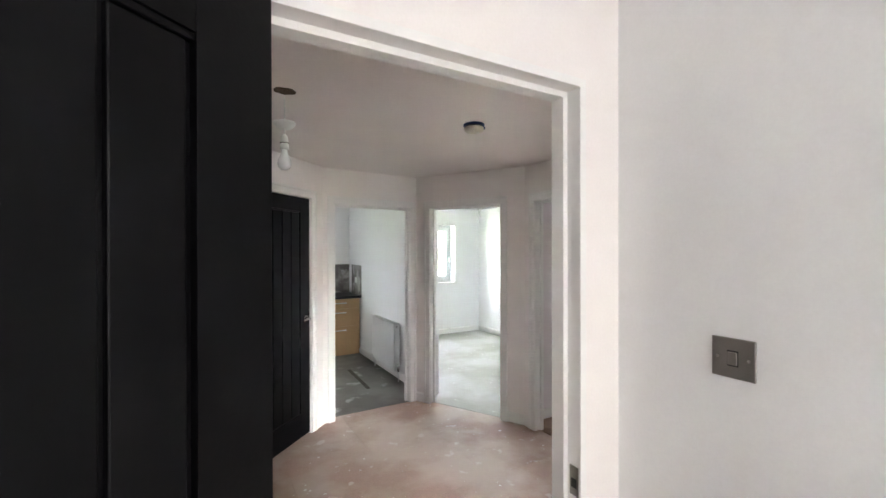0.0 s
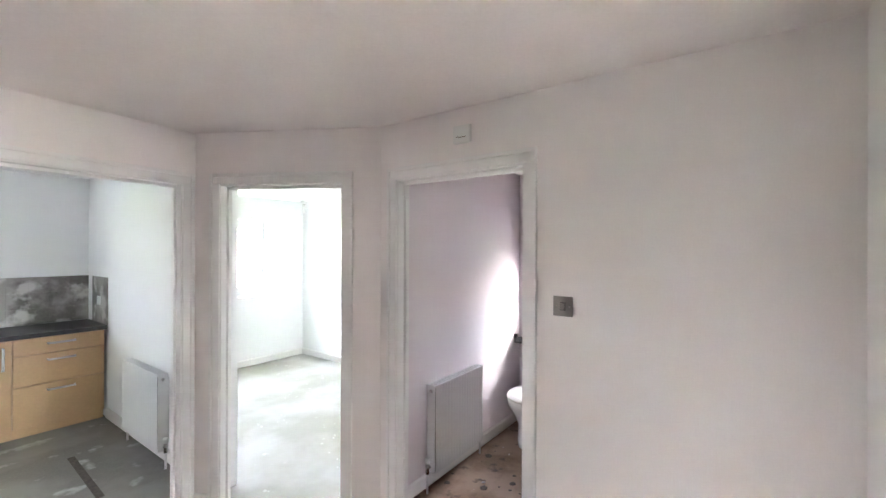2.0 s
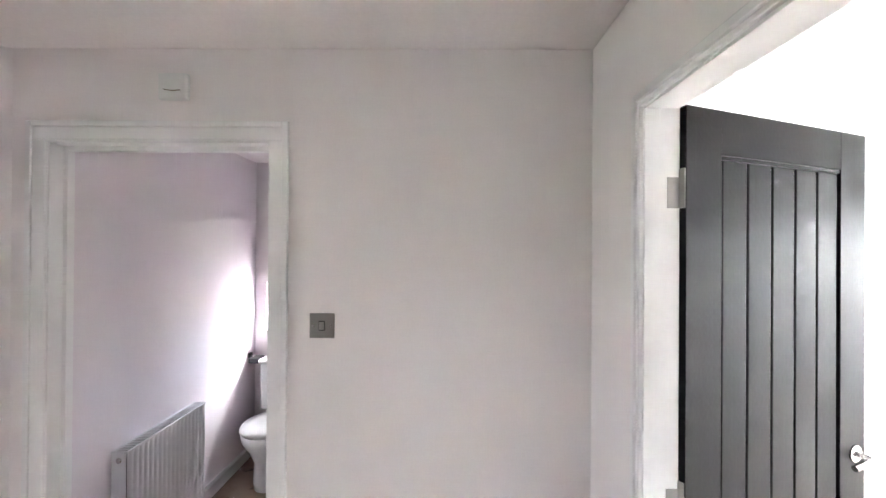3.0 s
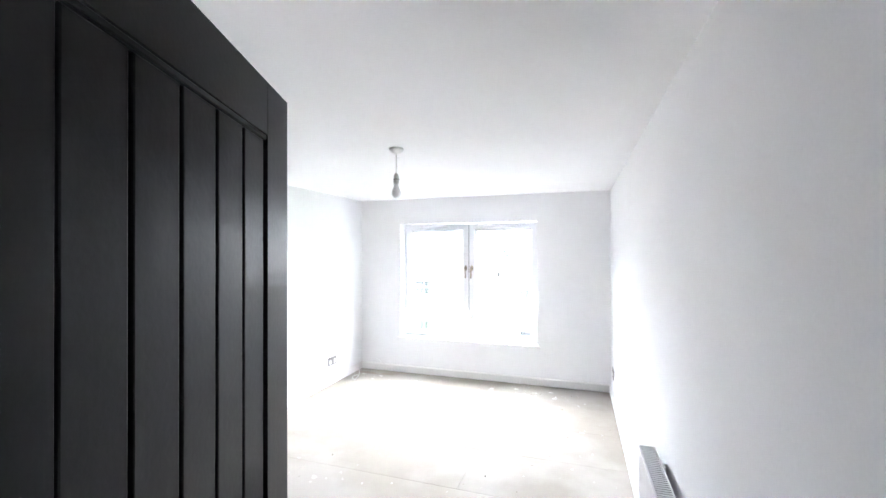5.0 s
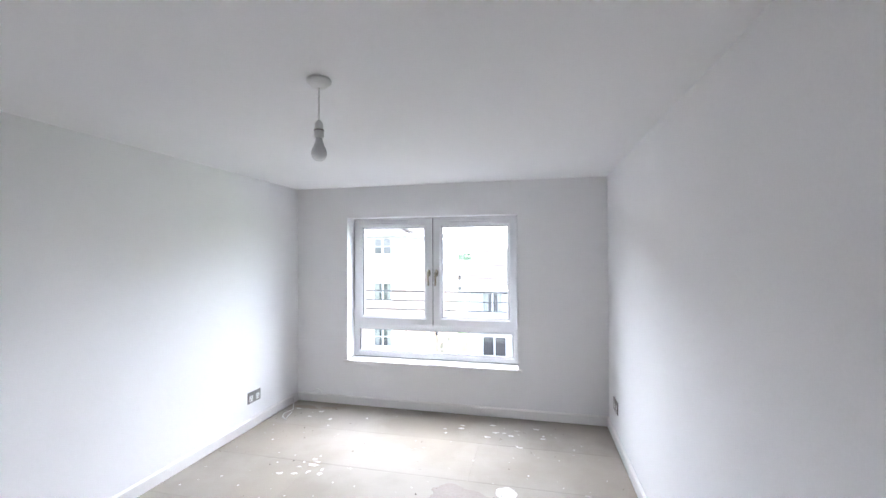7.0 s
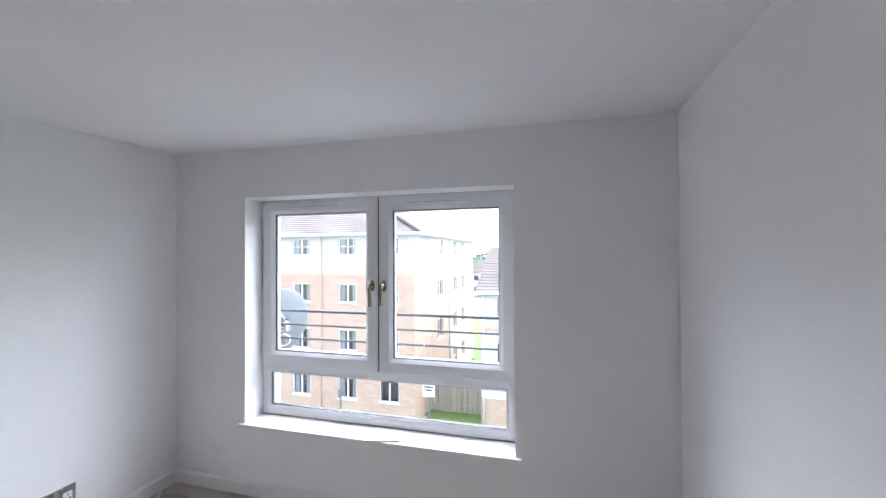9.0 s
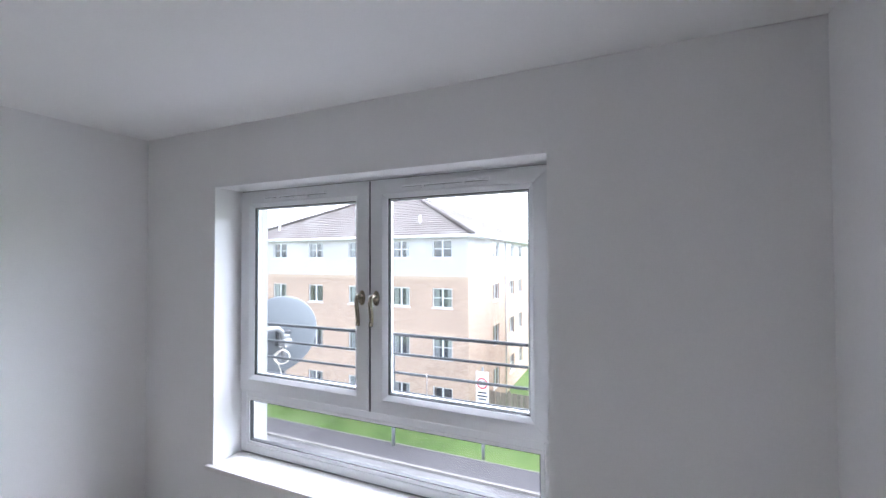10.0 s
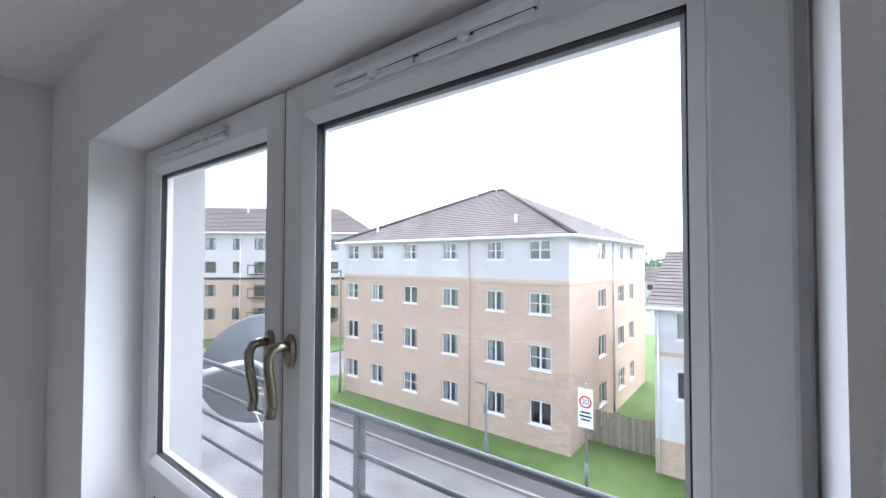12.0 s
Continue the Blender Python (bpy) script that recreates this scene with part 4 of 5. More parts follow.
part("window_sill", boxes((BW[0] - 0.03, -0.185, BW[2] - 0.022, BW[1] + 0.03, -0.16, BW[2] + 0.002), (BW[0] + 0.001, -0.16, BW[2] - 0.0, BW[1] - 0.001, 0.0, BW[2] + 0.0018), bevel=0.0), M_GLOSS, bw)


# ---- kitchen ----
def drawer_unit(m, w, label):
    u = thing("drawer_unit", m, label, "kitchen unit", "beech kitchen units")
    part("carcass", boxes((0, 0.02, 0.10, w, 0.58, 0.86), bevel=0.001), M_BEECH, u)
    part("plinth", boxes((0, 0.04, 0.0, w, 0.06, 0.10)), M_BEECH, u)
    for z0, z1 in ((0.105, 0.455), (0.46, 0.715), (0.72, 0.857)):
        dr = part("drawer_front", boxes((0.003, 0.0, z0 + 0.002, w - 0.003, 0.02, z1 - 0.002), bevel=0.002), M_BEECH, u)
        z = z1 - 0.055
        part("handle", tube([(w / 2 - 0.09, -0.002, z), (w / 2 - 0.09, -0.03, z), (w / 2 + 0.09, -0.03, z), (w / 2 + 0.09, -0.002, z)], 0.0085, 8), M_SATIN, dr, "satin steel bar handle")
    return u


drawer_unit(pose(-1.062, 5.215, -0.02), 0.615, "light beech three drawer unit with bar handles")
cu = thing("base_unit", pose(-1.664, 5.215, -0.02), "light beech base unit with one door", "kitchen unit", "beech kitchen units")
part("carcass", boxes((0, 0.02, 0.10, 0.6, 0.58, 0.86), bevel=0.001), M_BEECH, cu)
part("plinth", boxes((0, 0.04, 0.0, 0.6, 0.06, 0.10)), M_BEECH, cu)
cdr = part("door", boxes((0.003, 0.0, 0.107, 0.597, 0.02, 0.855), bevel=0.002), M_BEECH, cu)
part("handle", tube([(0.545, -0.002, 0.62), (0.545, -0.03, 0.62), (0.545, -0.03, 0.80), (0.545, -0.002, 0.80)], 0.0085, 8), M_SATIN, cdr, "satin steel bar handle")
solid("worktop", boxes((-3.0, 5.19, 0.842, KX1 - 0.001, KY1 - 0.001, 0.88), bevel=0.003), M_WORKTOP, label="black speckled kitchen worktop over beech units", category="worktop")
splash = thing("tile_splashback", pose(0, 0, 0), "grey slate tile splashback over the black worktop", "splashback", kind="structure")
tile = mesh_of("tile", boxes((0.0002, 0, 0.0002, 0.1498, 0.008, 0.1498), bevel=0.0012), M_SLATE)
for r in range(3):
    for c in range(12):
        piece("tile", tile, splash, pose(KX1 - 0.15 - c * 0.15, KY1 - 0.009, 0.882 + r * 0.15))
    for c in range(3):
        piece("tile", tile, splash, pose(KX1 - 0.0005, 5.19 + c * 0.15, 0.882 + r * 0.15, 0, 0, 90))
sk = thing("kitchen_socket", pose(KX1 - 0.009, 5.42, 1.10, 0, 0, -90), "white plastic socket on slate tiles", "socket")
part("plate", boxes((-0.043, -0.008, -0.043, 0.043, 0, 0.043), bevel=0.002), M_PLASTIC, sk)
part("rocker", boxes((-0.012, -0.011, -0.012, 0.012, -0.008, 0.012), bevel=0.001), M_PLASTIC, sk)
st = solid("metal_strip", boxes((-0.022, -0.41, 0, 0.022, 0.41, 0.004), bevel=0.001), M_RUBBLE, pose(-0.863, 4.07, 0.0, 0, 0, -2), "dark threshold strip lying loose on the floor", "metal strip")

# ---- bathroom ----
wc = thing("toilet", pose(1.455, 1.72, 0), "white ceramic toilet against the bathroom end wall", "toilet")
bm = lathe([(0.10, 0.0), (0.105, 0.05), (0.10, 0.18), (0.13, 0.26), (0.175, 0.34), (0.185, 0.395), (0.17, 0.40)], 32)
bmesh.ops.transform(bm, matrix=Matrix.Diagonal((1.25, 1, 1, 1)), verts=bm.verts)
box(bm, 0.1, -0.09, 0.0, 0.43, 0.09, 0.399, bevel=0.02)
part("bowl", bm, M_CERAMIC, wc)
bm = lathe([(0.0, 0.402), (0.185, 0.402), (0.19, 0.41), (0.185, 0.425), (0.12, 0.432), (0.0, 0.434)], 32)
bmesh.ops.transform(bm, matrix=Matrix.Diagonal((1.25, 1, 1, 1)), verts=bm.verts)
part("lid", bm, M_PLASTIC, wc)
part("cistern", boxes((0.26, -0.2, 0.40, 0.435, 0.2, 0.76), bevel=0.02), M_CERAMIC, wc)
part("cistern_lid", boxes((0.25, -0.21, 0.761, 0.44, 0.21, 0.79), bevel=0.012), M_CERAMIC, wc)
rh = thing("toilet_roll_holder", pose(1.80, BY1, 0.80), "dark metal toilet roll holder on pink wall", "roll holder")
part("mount", boxes((-0.02, -0.02, -0.02, 0.02, 0, 0.02), bevel=0.003), M_BLACKPLASTIC, rh)
part("flap", boxes((-0.06, -0.10, -0.05, 0.06, -0.02, -0.01), bevel=0.008), M_BLACKPLASTIC, rh)

# ---- outside ----
G = -7.45


def prism(pts, z0, z1):
    bm = bmesh.new()
    a = [bm.verts.new((x, y, z0)) for x, y in pts]
    b = [bm.verts.new((x, y, z1)) for x, y in pts]
    for i in range(len(pts)):
        j = (i + 1) % len(pts)
        bm.faces.new((a[i], a[j], b[j], b[i]))
    bm.faces.new(a[::-1])
    bm.faces.new(b)
    return bm


solid("ground", boxes((-2500, -2500, G - 0.6, 2500, 2500, G - 0.16)), M_GROUND, label="distant ground reaching the horizon", category="ground", kind="structure")
solid("road", boxes((-150, -19.6, G - 0.3, 60, -12.6, G - 0.12)), M_ASPHALT, label="worn grey asphalt road with patches", category="road", kind="structure")
solid("road_side", boxes((26.5, -90, G - 0.31, 33.5, -19.6, G - 0.121)), M_ASPHALT, label="grey asphalt side road between the blocks", category="road", kind="structure")
solid("pavement", boxes((-150, -21.22, G - 0.3, 26.5, -19.75, G - 0.01)), M_PAVING, label="dark grey asphalt footway", category="pavement", kind="structure")
solid("pavement_near", boxes((-150, -12.45, G - 0.3, 60, -5.33, G - 0.012)), M_PAVING, label="dark grey footway below the window", category="pavement", kind="structure")
solid("lawn", boxes((-60, -60, G - 0.3, 26.4, -21.27, G)), M_GRASS, label="mown green grass verge", category="grass", kind="stuff")
solid("lawn_far", boxes((33.6, -60, G - 0.3, 120, -23.6, G)), M_GRASS, label="mown green grass beyond the side road", category="grass", kind="stuff")
kerbs = thing("kerb", pose(0, 0, 0), "weathered concrete kerb along the footway", "kerb", kind="structure")
kme = mesh_of("kerb_stone", boxes((0.004, 0, G - 0.3, 0.911, 0.145, G), bevel=0.012), M_KERB)
for i in range(64):
    piece("kerb_stone", kme, kerbs, pose(-28 + i * 0.915, -19.747, 0))
    piece("kerb_stone", kme, kerbs, pose(-28 + i * 0.915, -12.597, 0))
eme = mesh_of("edging", boxes((0.004, 0, G - 0.2, 0.911, 0.045, G + 0.006)), M_KERB)
for i in range(56):
    piece("edging", eme, kerbs, pose(-25 + i * 0.915, -21.266, 0))

def facade(bm, length, z0, z1, cols, rows, thick=0.3):
    """Wall in the local x-z plane, body on +y, with openings at each column and row."""
    z = z0
    for lo, hi in sorted(rows):
        if lo > z:
            box(bm, 0, 0, z, length, thick, lo)
        s = 0.0
        for a, b in sorted(cols):
            box(bm, s, 0, lo, a, thick, hi)
            s = b
        box(bm, s, 0, lo, length, thick, hi)
        z = hi
    if z < z1:
        box(bm, 0, 0, z, length, thick, z1)
    return bm


def house_windows(parent, m, cols, rows, frame_mat, rng, sill=True):
    cache = {}
    for a, b in cols:
        for lo, hi in rows:
            w, h = round(b - a, 2), round(hi - lo, 2)
            kind = rng.choice((1, 1, 1, 2))
            key = (w, h, kind, lo > 1.0)
            if key not in cache:
                fb = frame_of(bmesh.new(), 0, 0, w, h, 0.06, 0.0, 0.06, 0)
                box(fb, w / 2 - 0.04, 0.0, 0.06, w / 2 + 0.04, 0.06, h - 0.06)
                if lo > 1.0 or kind == 2:
                    box(fb, 0.06, 0.008, h * 0.48, w / 2 - 0.04, 0.05, h * 0.48 + 0.04)
                    box(fb, w / 2 + 0.04, 0.008, h * 0.48, w - 0.06, 0.05, h * 0.48 + 0.04)
                if sill:
                    box(fb, -0.05, -0.11, -0.065, w + 0.05, 0.02, -0.002)
                pb = boxes((0.05, 0.03, 0.05, w - 0.05, 0.036, h - 0.05))
                curtains = []
                for x0, x1 in ((0.08, w * 0.3), (w * 0.72, w - 0.08)):
                    n = 8
                    cb = bmesh.new()
                    row = [(x0 + (x1 - x0) * k / n, 0.10 + 0.02 * (k % 2)) for k in range(n + 1)]
                    lo_v = [cb.verts.new((x, y, 0.06)) for x, y in row]
                    hi_v = [cb.verts.new((x, y, h - 0.06)) for x, y in row]
                    for k in range(n):
                        cb.faces.new((lo_v[k], lo_v[k + 1], hi_v[k + 1], hi_v[k]))
                    curtains.append(mesh_of("curtain", cb, M_CURTAIN))
                # a dark sheet behind the glass stands in for the room's shade
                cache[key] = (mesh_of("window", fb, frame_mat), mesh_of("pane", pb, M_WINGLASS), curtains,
                              mesh_of("room_back", boxes((-0.05, 0.5, -0.05, w + 0.05, 0.52, h + 0.05)), M_DARKROOM))
            fm, pm, cm, rm = cache[key]
            ob = piece("window", fm, parent, m @ pose(a, 0.07, lo))
            piece("pane", pm, ob, Matrix())
            if rng.random() < 0.75:
                for one in cm:
                    piece("curtain", one, ob, Matrix())
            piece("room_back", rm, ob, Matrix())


M_WINGLASS = glass_material("far_window_glass", (0.85, 0.87, 0.88), 0.02, 0.10)


def roof_slope(bm, e0, e1, r1, r0, course=0.33):
    """Stepped tile courses between an eave e0-e1 and a ridge r0-r1."""
    e0, e1, r0, r1 = (Vector(v) for v in (e0, e1, r0, r1))
    n = max(3, int(((r0 + r1) / 2 - (e0 + e1) / 2).length / course))
    up = (e1 - e0).cross(r0 - e0).normalized()
    if up.z < 0:
        up = -up
    lift = up * (0.022 if course < 0.34 else 0.05)
    for i in range(n):
        a, b = i / n, (i + 1) / n
        p = [e0.lerp(r0, a) + lift, e1.lerp(r1, a) + lift, e1.lerp(r1, b), e0.lerp(r0, b), e0.lerp(r0, a), e1.lerp(r1, a)]
        seg = max(1, int((p[1] - p[0]).length / 0.3)) if course < 0.34 else 1
        lo = [p[0].lerp(p[1], k / seg) + up * (0.008 * (k % 2)) for k in range(seg + 1)]
        hi = [p[3].lerp(p[2], k / seg) + up * (0.008 * (k % 2)) for k in range(seg + 1)]
        base = [p[4].lerp(p[5], k / seg) for k in range(seg + 1)]
        vl, vh, vb = [bm.verts.new(v) for v in lo], [bm.verts.new(v) for v in hi], [bm.verts.new(v) for v in base]
        for k in range(seg):
            bm.faces.new((vl[k], vl[k + 1], vh[k + 1], vh[k]))
            bm.faces.new((vb[k], vb[k + 1], vl[k + 1], vl[k]))


rng = random.Random(7)
# four-storey block across the road
AX0, AX1, AY0, AY1, EAVE = 6.915, 23.05, -23.51, -38.7, 2.72
blk = thing("apartment_building", pose(0, 0, 0), "four storey buff brick block with white top storey and hipped roof", "apartment building")
fronts = [(22.72, 21.62), (20.32, 19.2), (17.42, 16.3), (14.41, 13.26), (11.45, 10.34), (8.97, 7.82)]
colsA = [(AX1 - a, AX1 - b) for a, b in fronts]
rowsA = [(1.59, 2.55), (-1.06, -0.02), (-3.73, -2.56), (-6.38, -5.22)]
sideA = [(3.95, 5.25), (7.75, 9.0), (10.3, 11.45)]
BAND = 0.51
for p0, p1, cols in (((AX1, AY0), (AX0, AY0), colsA), ((AX0, AY0 - 0.3), (AX0, AY1), sideA)):
    m, length = along(p0, p1)
    off = 0.0 if cols is colsA else 0.3
    cut = [(a, b) for a, b in cols]
    low = [r for r in rowsA if r[1] < BAND]
    high = [r for r in rowsA if r[0] > BAND]
    b1 = facade(bmesh.new(), length, G - 0.3, BAND - 0.1, cut, low)
    bmesh.ops.transform(b1, matrix=m, verts=b1.verts)
    part("brick_wall", b1, M_BRICK, blk)
    b2 = facade(bmesh.new(), length, BAND + 0.1, EAVE, cut, high)
    bmesh.ops.transform(b2, matrix=m, verts=b2.verts)
    part("rendered_wall", b2, M_RENDER, blk, "white rendered top storey")
    b3 = boxes((0.03 if cols is colsA else -0.3, -0.03, BAND - 0.1, length + (0.03 if cols is colsA else 0.0), -0.002, BAND + 0.1), (0, -0.0, BAND - 0.1, length, 0.3, BAND + 0.1))
    bmesh.ops.transform(b3, matrix=m, verts=b3.verts)
    part("string_course", b3, M_BUFFBRICK, blk, "buff stone band")
    for a, b in cut:
        for lo, hi in low[1:2]:
            bb = boxes((a - 0.12, -0.012, hi, b + 0.12, 0.05, hi + 0.2))
            bmesh.ops.transform(bb, matrix=m, verts=bb.verts)
            part("lintel", bb, M_BUFFBRICK, blk)
    house_windows(blk, m, cut, rowsA, M_FRAMEW, rng)
part("core", boxes((AX0 + 0.9, AY1, G, AX1 - 0.3, AY0 - 0.9, EAVE)), M_BRICK, blk)
part("end_wall", boxes((AX1 - 0.3, AY1, G, AX1, AY0 - 0.3, EAVE)), M_BRICK, blk)
ov = 0.45
e = [(AX1 + ov, AY0 + ov, EAVE), (AX0 - ov, AY0 + ov, EAVE), (AX0 - ov, AY1 - ov, EAVE), (AX1 + ov, AY1 - ov, EAVE)]
r0, r1 = (15.6, -31.1, 6.6), (14.6, -31.1, 6.6)
rf = bmesh.new()
roof_slope(rf, e[0], e[1], r1, r0)
roof_slope(rf, e[1], e[2], r1, r1)
roof_slope(rf, e[3], e[0], r0, r0, 0.5)
roof_slope(rf, e[2], e[3], r0, r1, 0.5)
roof = part("roof", rf, M_ROOFTILE, blk, "dark brown tiled hipped roof")
part("soffit", boxes((AX0 - ov + 0.02, AY1 - ov + 0.02, EAVE - 0.08, AX1 + ov - 0.02, AY0 + ov - 0.02, EAVE - 0.02)), M_FASCIA, blk)
part("gutter", tube([(AX1 + ov, AY0 + ov + 0.03, EAVE - 0.02), (AX0 - ov - 0.03, AY0 + ov + 0.03, EAVE - 0.02), (AX0 - ov - 0.03, AY1 - ov, EAVE - 0.02)], 0.075, 8), M_FASCIA, blk)
part("hip_tile", tube([(AX0 - ov, AY0 + ov, EAVE + 0.08), (r1[0], r1[1], r1[2] + 0.06)], 0.11, 8), M_ROOFTILE, blk)
part("hip_tile", tube([(AX1 + ov, AY0 + ov, EAVE + 0.08), (r0[0], r0[1], r0[2] + 0.06)], 0.11, 8), M_ROOFTILE, blk)
part("hip_tile", tube([(r0[0], r0[1], r0[2] + 0.06), (r1[0], r1[1], r1[2] + 0.06)], 0.11, 8), M_ROOFTILE, blk)
for x, y, z in ((15.2, -31.0, 6.6), (16.4, -30.2, 6.1), (10.4, -24.9, 3.45), (17.2, -30.5, 6.1), (8.3, -33.0, 3.5), (20.9, -24.6, 3.25)):
    part("vent_pipe", tube([(x, y, z - 0.2), (x, y, z + 0.6)], 0.07, 8), M_FASCIA, roof)
part("downpipe", tube([(AX0 - 0.06, -30.5, EAVE - 0.1), (AX0 - 0.06, -30.5, G)], 0.05, 8), M_FASCIA, blk)
part("downpipe", tube([(12.5, AY0 + 0.06, EAVE - 0.1), (12.5, AY0 + 0.06, G)], 0.03, 8), M_BUFFBRICK, blk)

# oblique four-storey block beyond the side road; local x along its front, y into it
mC, lC = along((67, -10.6), (36, -38.0))
far = thing("apartment_building", mC, "far four storey block, white over brick, with dark windows", "apartment building")
colsC = [(lC - 1.2 - k * 2.75 - w, lC - 1.2 - k * 2.75) for k, w in enumerate((1.25, 1.25, 0.9, 1.25, 1.25, 0.9, 1.25, 0.9, 1.25, 1.25, 0.9, 1.25, 1.25))]
rowsC = [(2.65, 3.95), (0.0, 1.3), (-2.65, -1.35), (-5.3, -4.0)]
part("rendered_wall", facade(bmesh.new(), lC, -0.6, 4.6, colsC, rowsC[:2]), M_RENDER, far)
part("brick_wall", facade(bmesh.new(), lC, G - 0.3, -0.6, colsC, rowsC[2:]), M_BRICK, far)
part("end_wall", boxes((lC - 0.3, 0.3, G, lC, 12, 4.6)), M_RENDER, far)
part("core", boxes((0, 0.9, G, lC - 0.9, 12, 4.6)), M_BRICK, far)
part("string_course", boxes((-0.05, -0.06, -0.75, lC + 0.05, 0.3, -0.5)), M_FRAMED, far)
house_windows(far, Matrix(), colsC, rowsC, M_FRAMED, rng, sill=False)
rf = bmesh.new()
roof_slope(rf, (0, -0.5, 4.6), (lC + 0.5, -0.5, 4.6), (lC - 5, 6, 8.2), (0, 6, 8.2), 0.4)
roof_slope(rf, (lC + 0.5, -0.5, 4.6), (lC + 0.5, 12.5, 4.6), (lC - 5, 6, 8.2), (lC - 5, 6, 8.2), 0.4)
cr = part("roof", rf, M_ROOFTILE, far, "dark tiled roof")
for x in (lC - 9, lC - 16, lC - 22):
    part("vent_pipe", tube([(x, 4.5, 7.0), (x, 4.5, 8.0)], 0.08, 8), M_FASCIA, cr)
part("gutter", tube([(0, -0.55, 4.58), (lC + 0.5, -0.55, 4.58)], 0.08, 6), M_FASCIA, far)
for x in (lC - 2.9, lC - 10.5, lC - 15):
    part("downpipe", tube([(x, -0.06, 4.5), (x, -0.06, G)], 0.05, 6), M_FASCIA, far)
for z in (-2.75, -0.1, -5.4):
    for k in (4, 8):
        a, b = colsC[k]
        bm = boxes((a - 0.4, -1.0, z - 0.12, b + 0.4, 0, z), (a - 0.4, -1.0, z + 0.95, b + 0.4, -0.95, z + 1.05), (a - 0.4, -1.0, z, a - 0.3, -0.95, z + 1.0),
                   (b + 0.3, -1.0, z, b + 0.4, -0.95, z + 1.0), ((a + b) / 2 - 0.05, -1.0, z, (a + b) / 2 + 0.05, -0.95, z + 1.0))
        part("balcony", bm, M_FRAMED, far, "dark timber balcony")

# neighbouring house
HX0, HX1, HY0, HY1 = -10.0, 3.55, -24.5, -33.5
hs = thing("house", pose(0, 0, 0), "white rendered house on brick base with brown pantile roof", "house")
mB, lB = along((HX1, HY0), (HX0, HY0))
wB = [(0.8, 2.0), (6.0, 7.3), (9.3, 10.6)]
wB2 = [(0.8, 2.2), (5.8, 7.5), (9.1, 10.8)]
rB, rB2 = [(-1.75, -0.6)], [(-4.25, -3.05)]
b1 = facade(bmesh.new(), lB, -2.3, -0.4, wB, rB)
b2 = facade(bmesh.new(), lB, -6.0, -2.5, wB2, rB2)
b3 = boxes((0, -0.03, G - 0.3, lB, 0.3, -6.0))
b4 = boxes((0.9, -0.02, -2.5, lB, 0.3, -2.3), (0, 0.001, -2.5, 0.9, 0.3, -2.3))
for nm, bmx, mt in (("rendered_wall", b1, M_RENDER), ("rendered_wall", b2, M_RENDER), ("brick_base", b3, M_BRICK), ("brick_course", b4, M_BRICK)):
    bmesh.ops.transform(bmx, matrix=mB, verts=bmx.verts)
    part(nm, bmx, mt, hs)
house_windows(hs, mB, wB, rB, M_FRAMEW, rng)
house_windows(hs, mB, wB2, rB2, M_FRAMEW, rng)
gb = bmesh.new()
gv = [gb.verts.new((HX1 + x, y, z)) for x in (0, -0.3) for y, z in ((HY0 - 0.3, -6.0), (HY1, -6.0), (HY1, -0.4), ((HY0 + HY1) / 2, 2.0), (HY0 - 0.3, -0.4))]
gb.faces.new(gv[:5])
gb.faces.new(gv[5:][::-1])
for i in range(5):
    j = (i + 1) % 5
    gb.faces.new((gv[i], gv[j], gv[5 + j], gv[5 + i]))
part("gable_wall", gb, M_RENDER, hs)
part("brick_base", boxes((HX1 - 0.3, HY1, G - 0.3, HX1 + 0.03, HY0 - 0.3, -6.0)), M_BRICK, hs)
part("core", boxes((HX0, HY1, G, HX1 - 0.9, HY0 - 0.9, -0.4)), M_BRICK, hs)
rf = bmesh.new()
ym = (HY0 + HY1) / 2
roof_slope(rf, (HX0, HY0 + 0.45, -0.42), (HX1 + 0.25, HY0 + 0.45, -0.42), (HX1 + 0.25, ym, 2.05), (HX0, ym, 2.05), 0.32)
roof_slope(rf, (HX1 + 0.25, HY1 - 0.4, -0.42), (HX0, HY1 - 0.4, -0.42), (HX0, ym, 2.05), (HX1 + 0.25, ym, 2.05), 0.4)
part("roof", rf, M_ROOFTILE, hs, "brown pantile roof")
part("gutter", tube([(HX0, HY0 + 0.5, -0.45), (HX1 + 0.25, HY0 + 0.5, -0.45)], 0.07, 8), M_FASCIA, hs)
part("bargeboard", boxes((HX1 + 0.2, HY0 + 0.40, -0.62, HX1 + 0.25, HY0 - 0.3, -0.42)), M_FASCIA, hs)
part("downpipe", tube([(HX1 - 0.15, HY0 + 0.08, -0.5), (HX1 - 0.15, HY0 + 0.08, G)], 0.04, 8), M_FASCIA, hs)

# fence between block and house
fc = thing("fence", pose(0, -25.9, G), "weathered vertical board fence beside the brick block", "fence")
fb = mesh_of("board", boxes((0, 0, 0.03, 0.14, 0.022, 1.62), bevel=0.004), M_FENCE)
for i in range(20):
    piece("board", fb, fc, pose(3.72 + i * 0.158, 0.0 if i % 2 else 0.05, rng.uniform(-0.03, 0.02)))
for z in (0.4, 1.25):
    part("fence_rail", boxes((3.67, 0.0235, z, 6.9, 0.0485, z + 0.09)), M_FENCE, fc)
for x in (3.75, 5.4, 6.75):
    part("post", boxes((x, -0.08, 0, x + 0.09, -0.002, 1.7)), M_FENCE, fc)

# street furniture
sp = thing("street_sign", pose(5.46, -21.4, G), "white speed limit sign with red ring on grey post", "road sign")
part("post", tube([(0, 0, 0), (0, 0, 4.1)], 0.05, 12), M_POST, sp)
part("post_base", tube([(0, 0, 0), (0, 0, 1.0)], 0.075, 12), M_POST, sp)
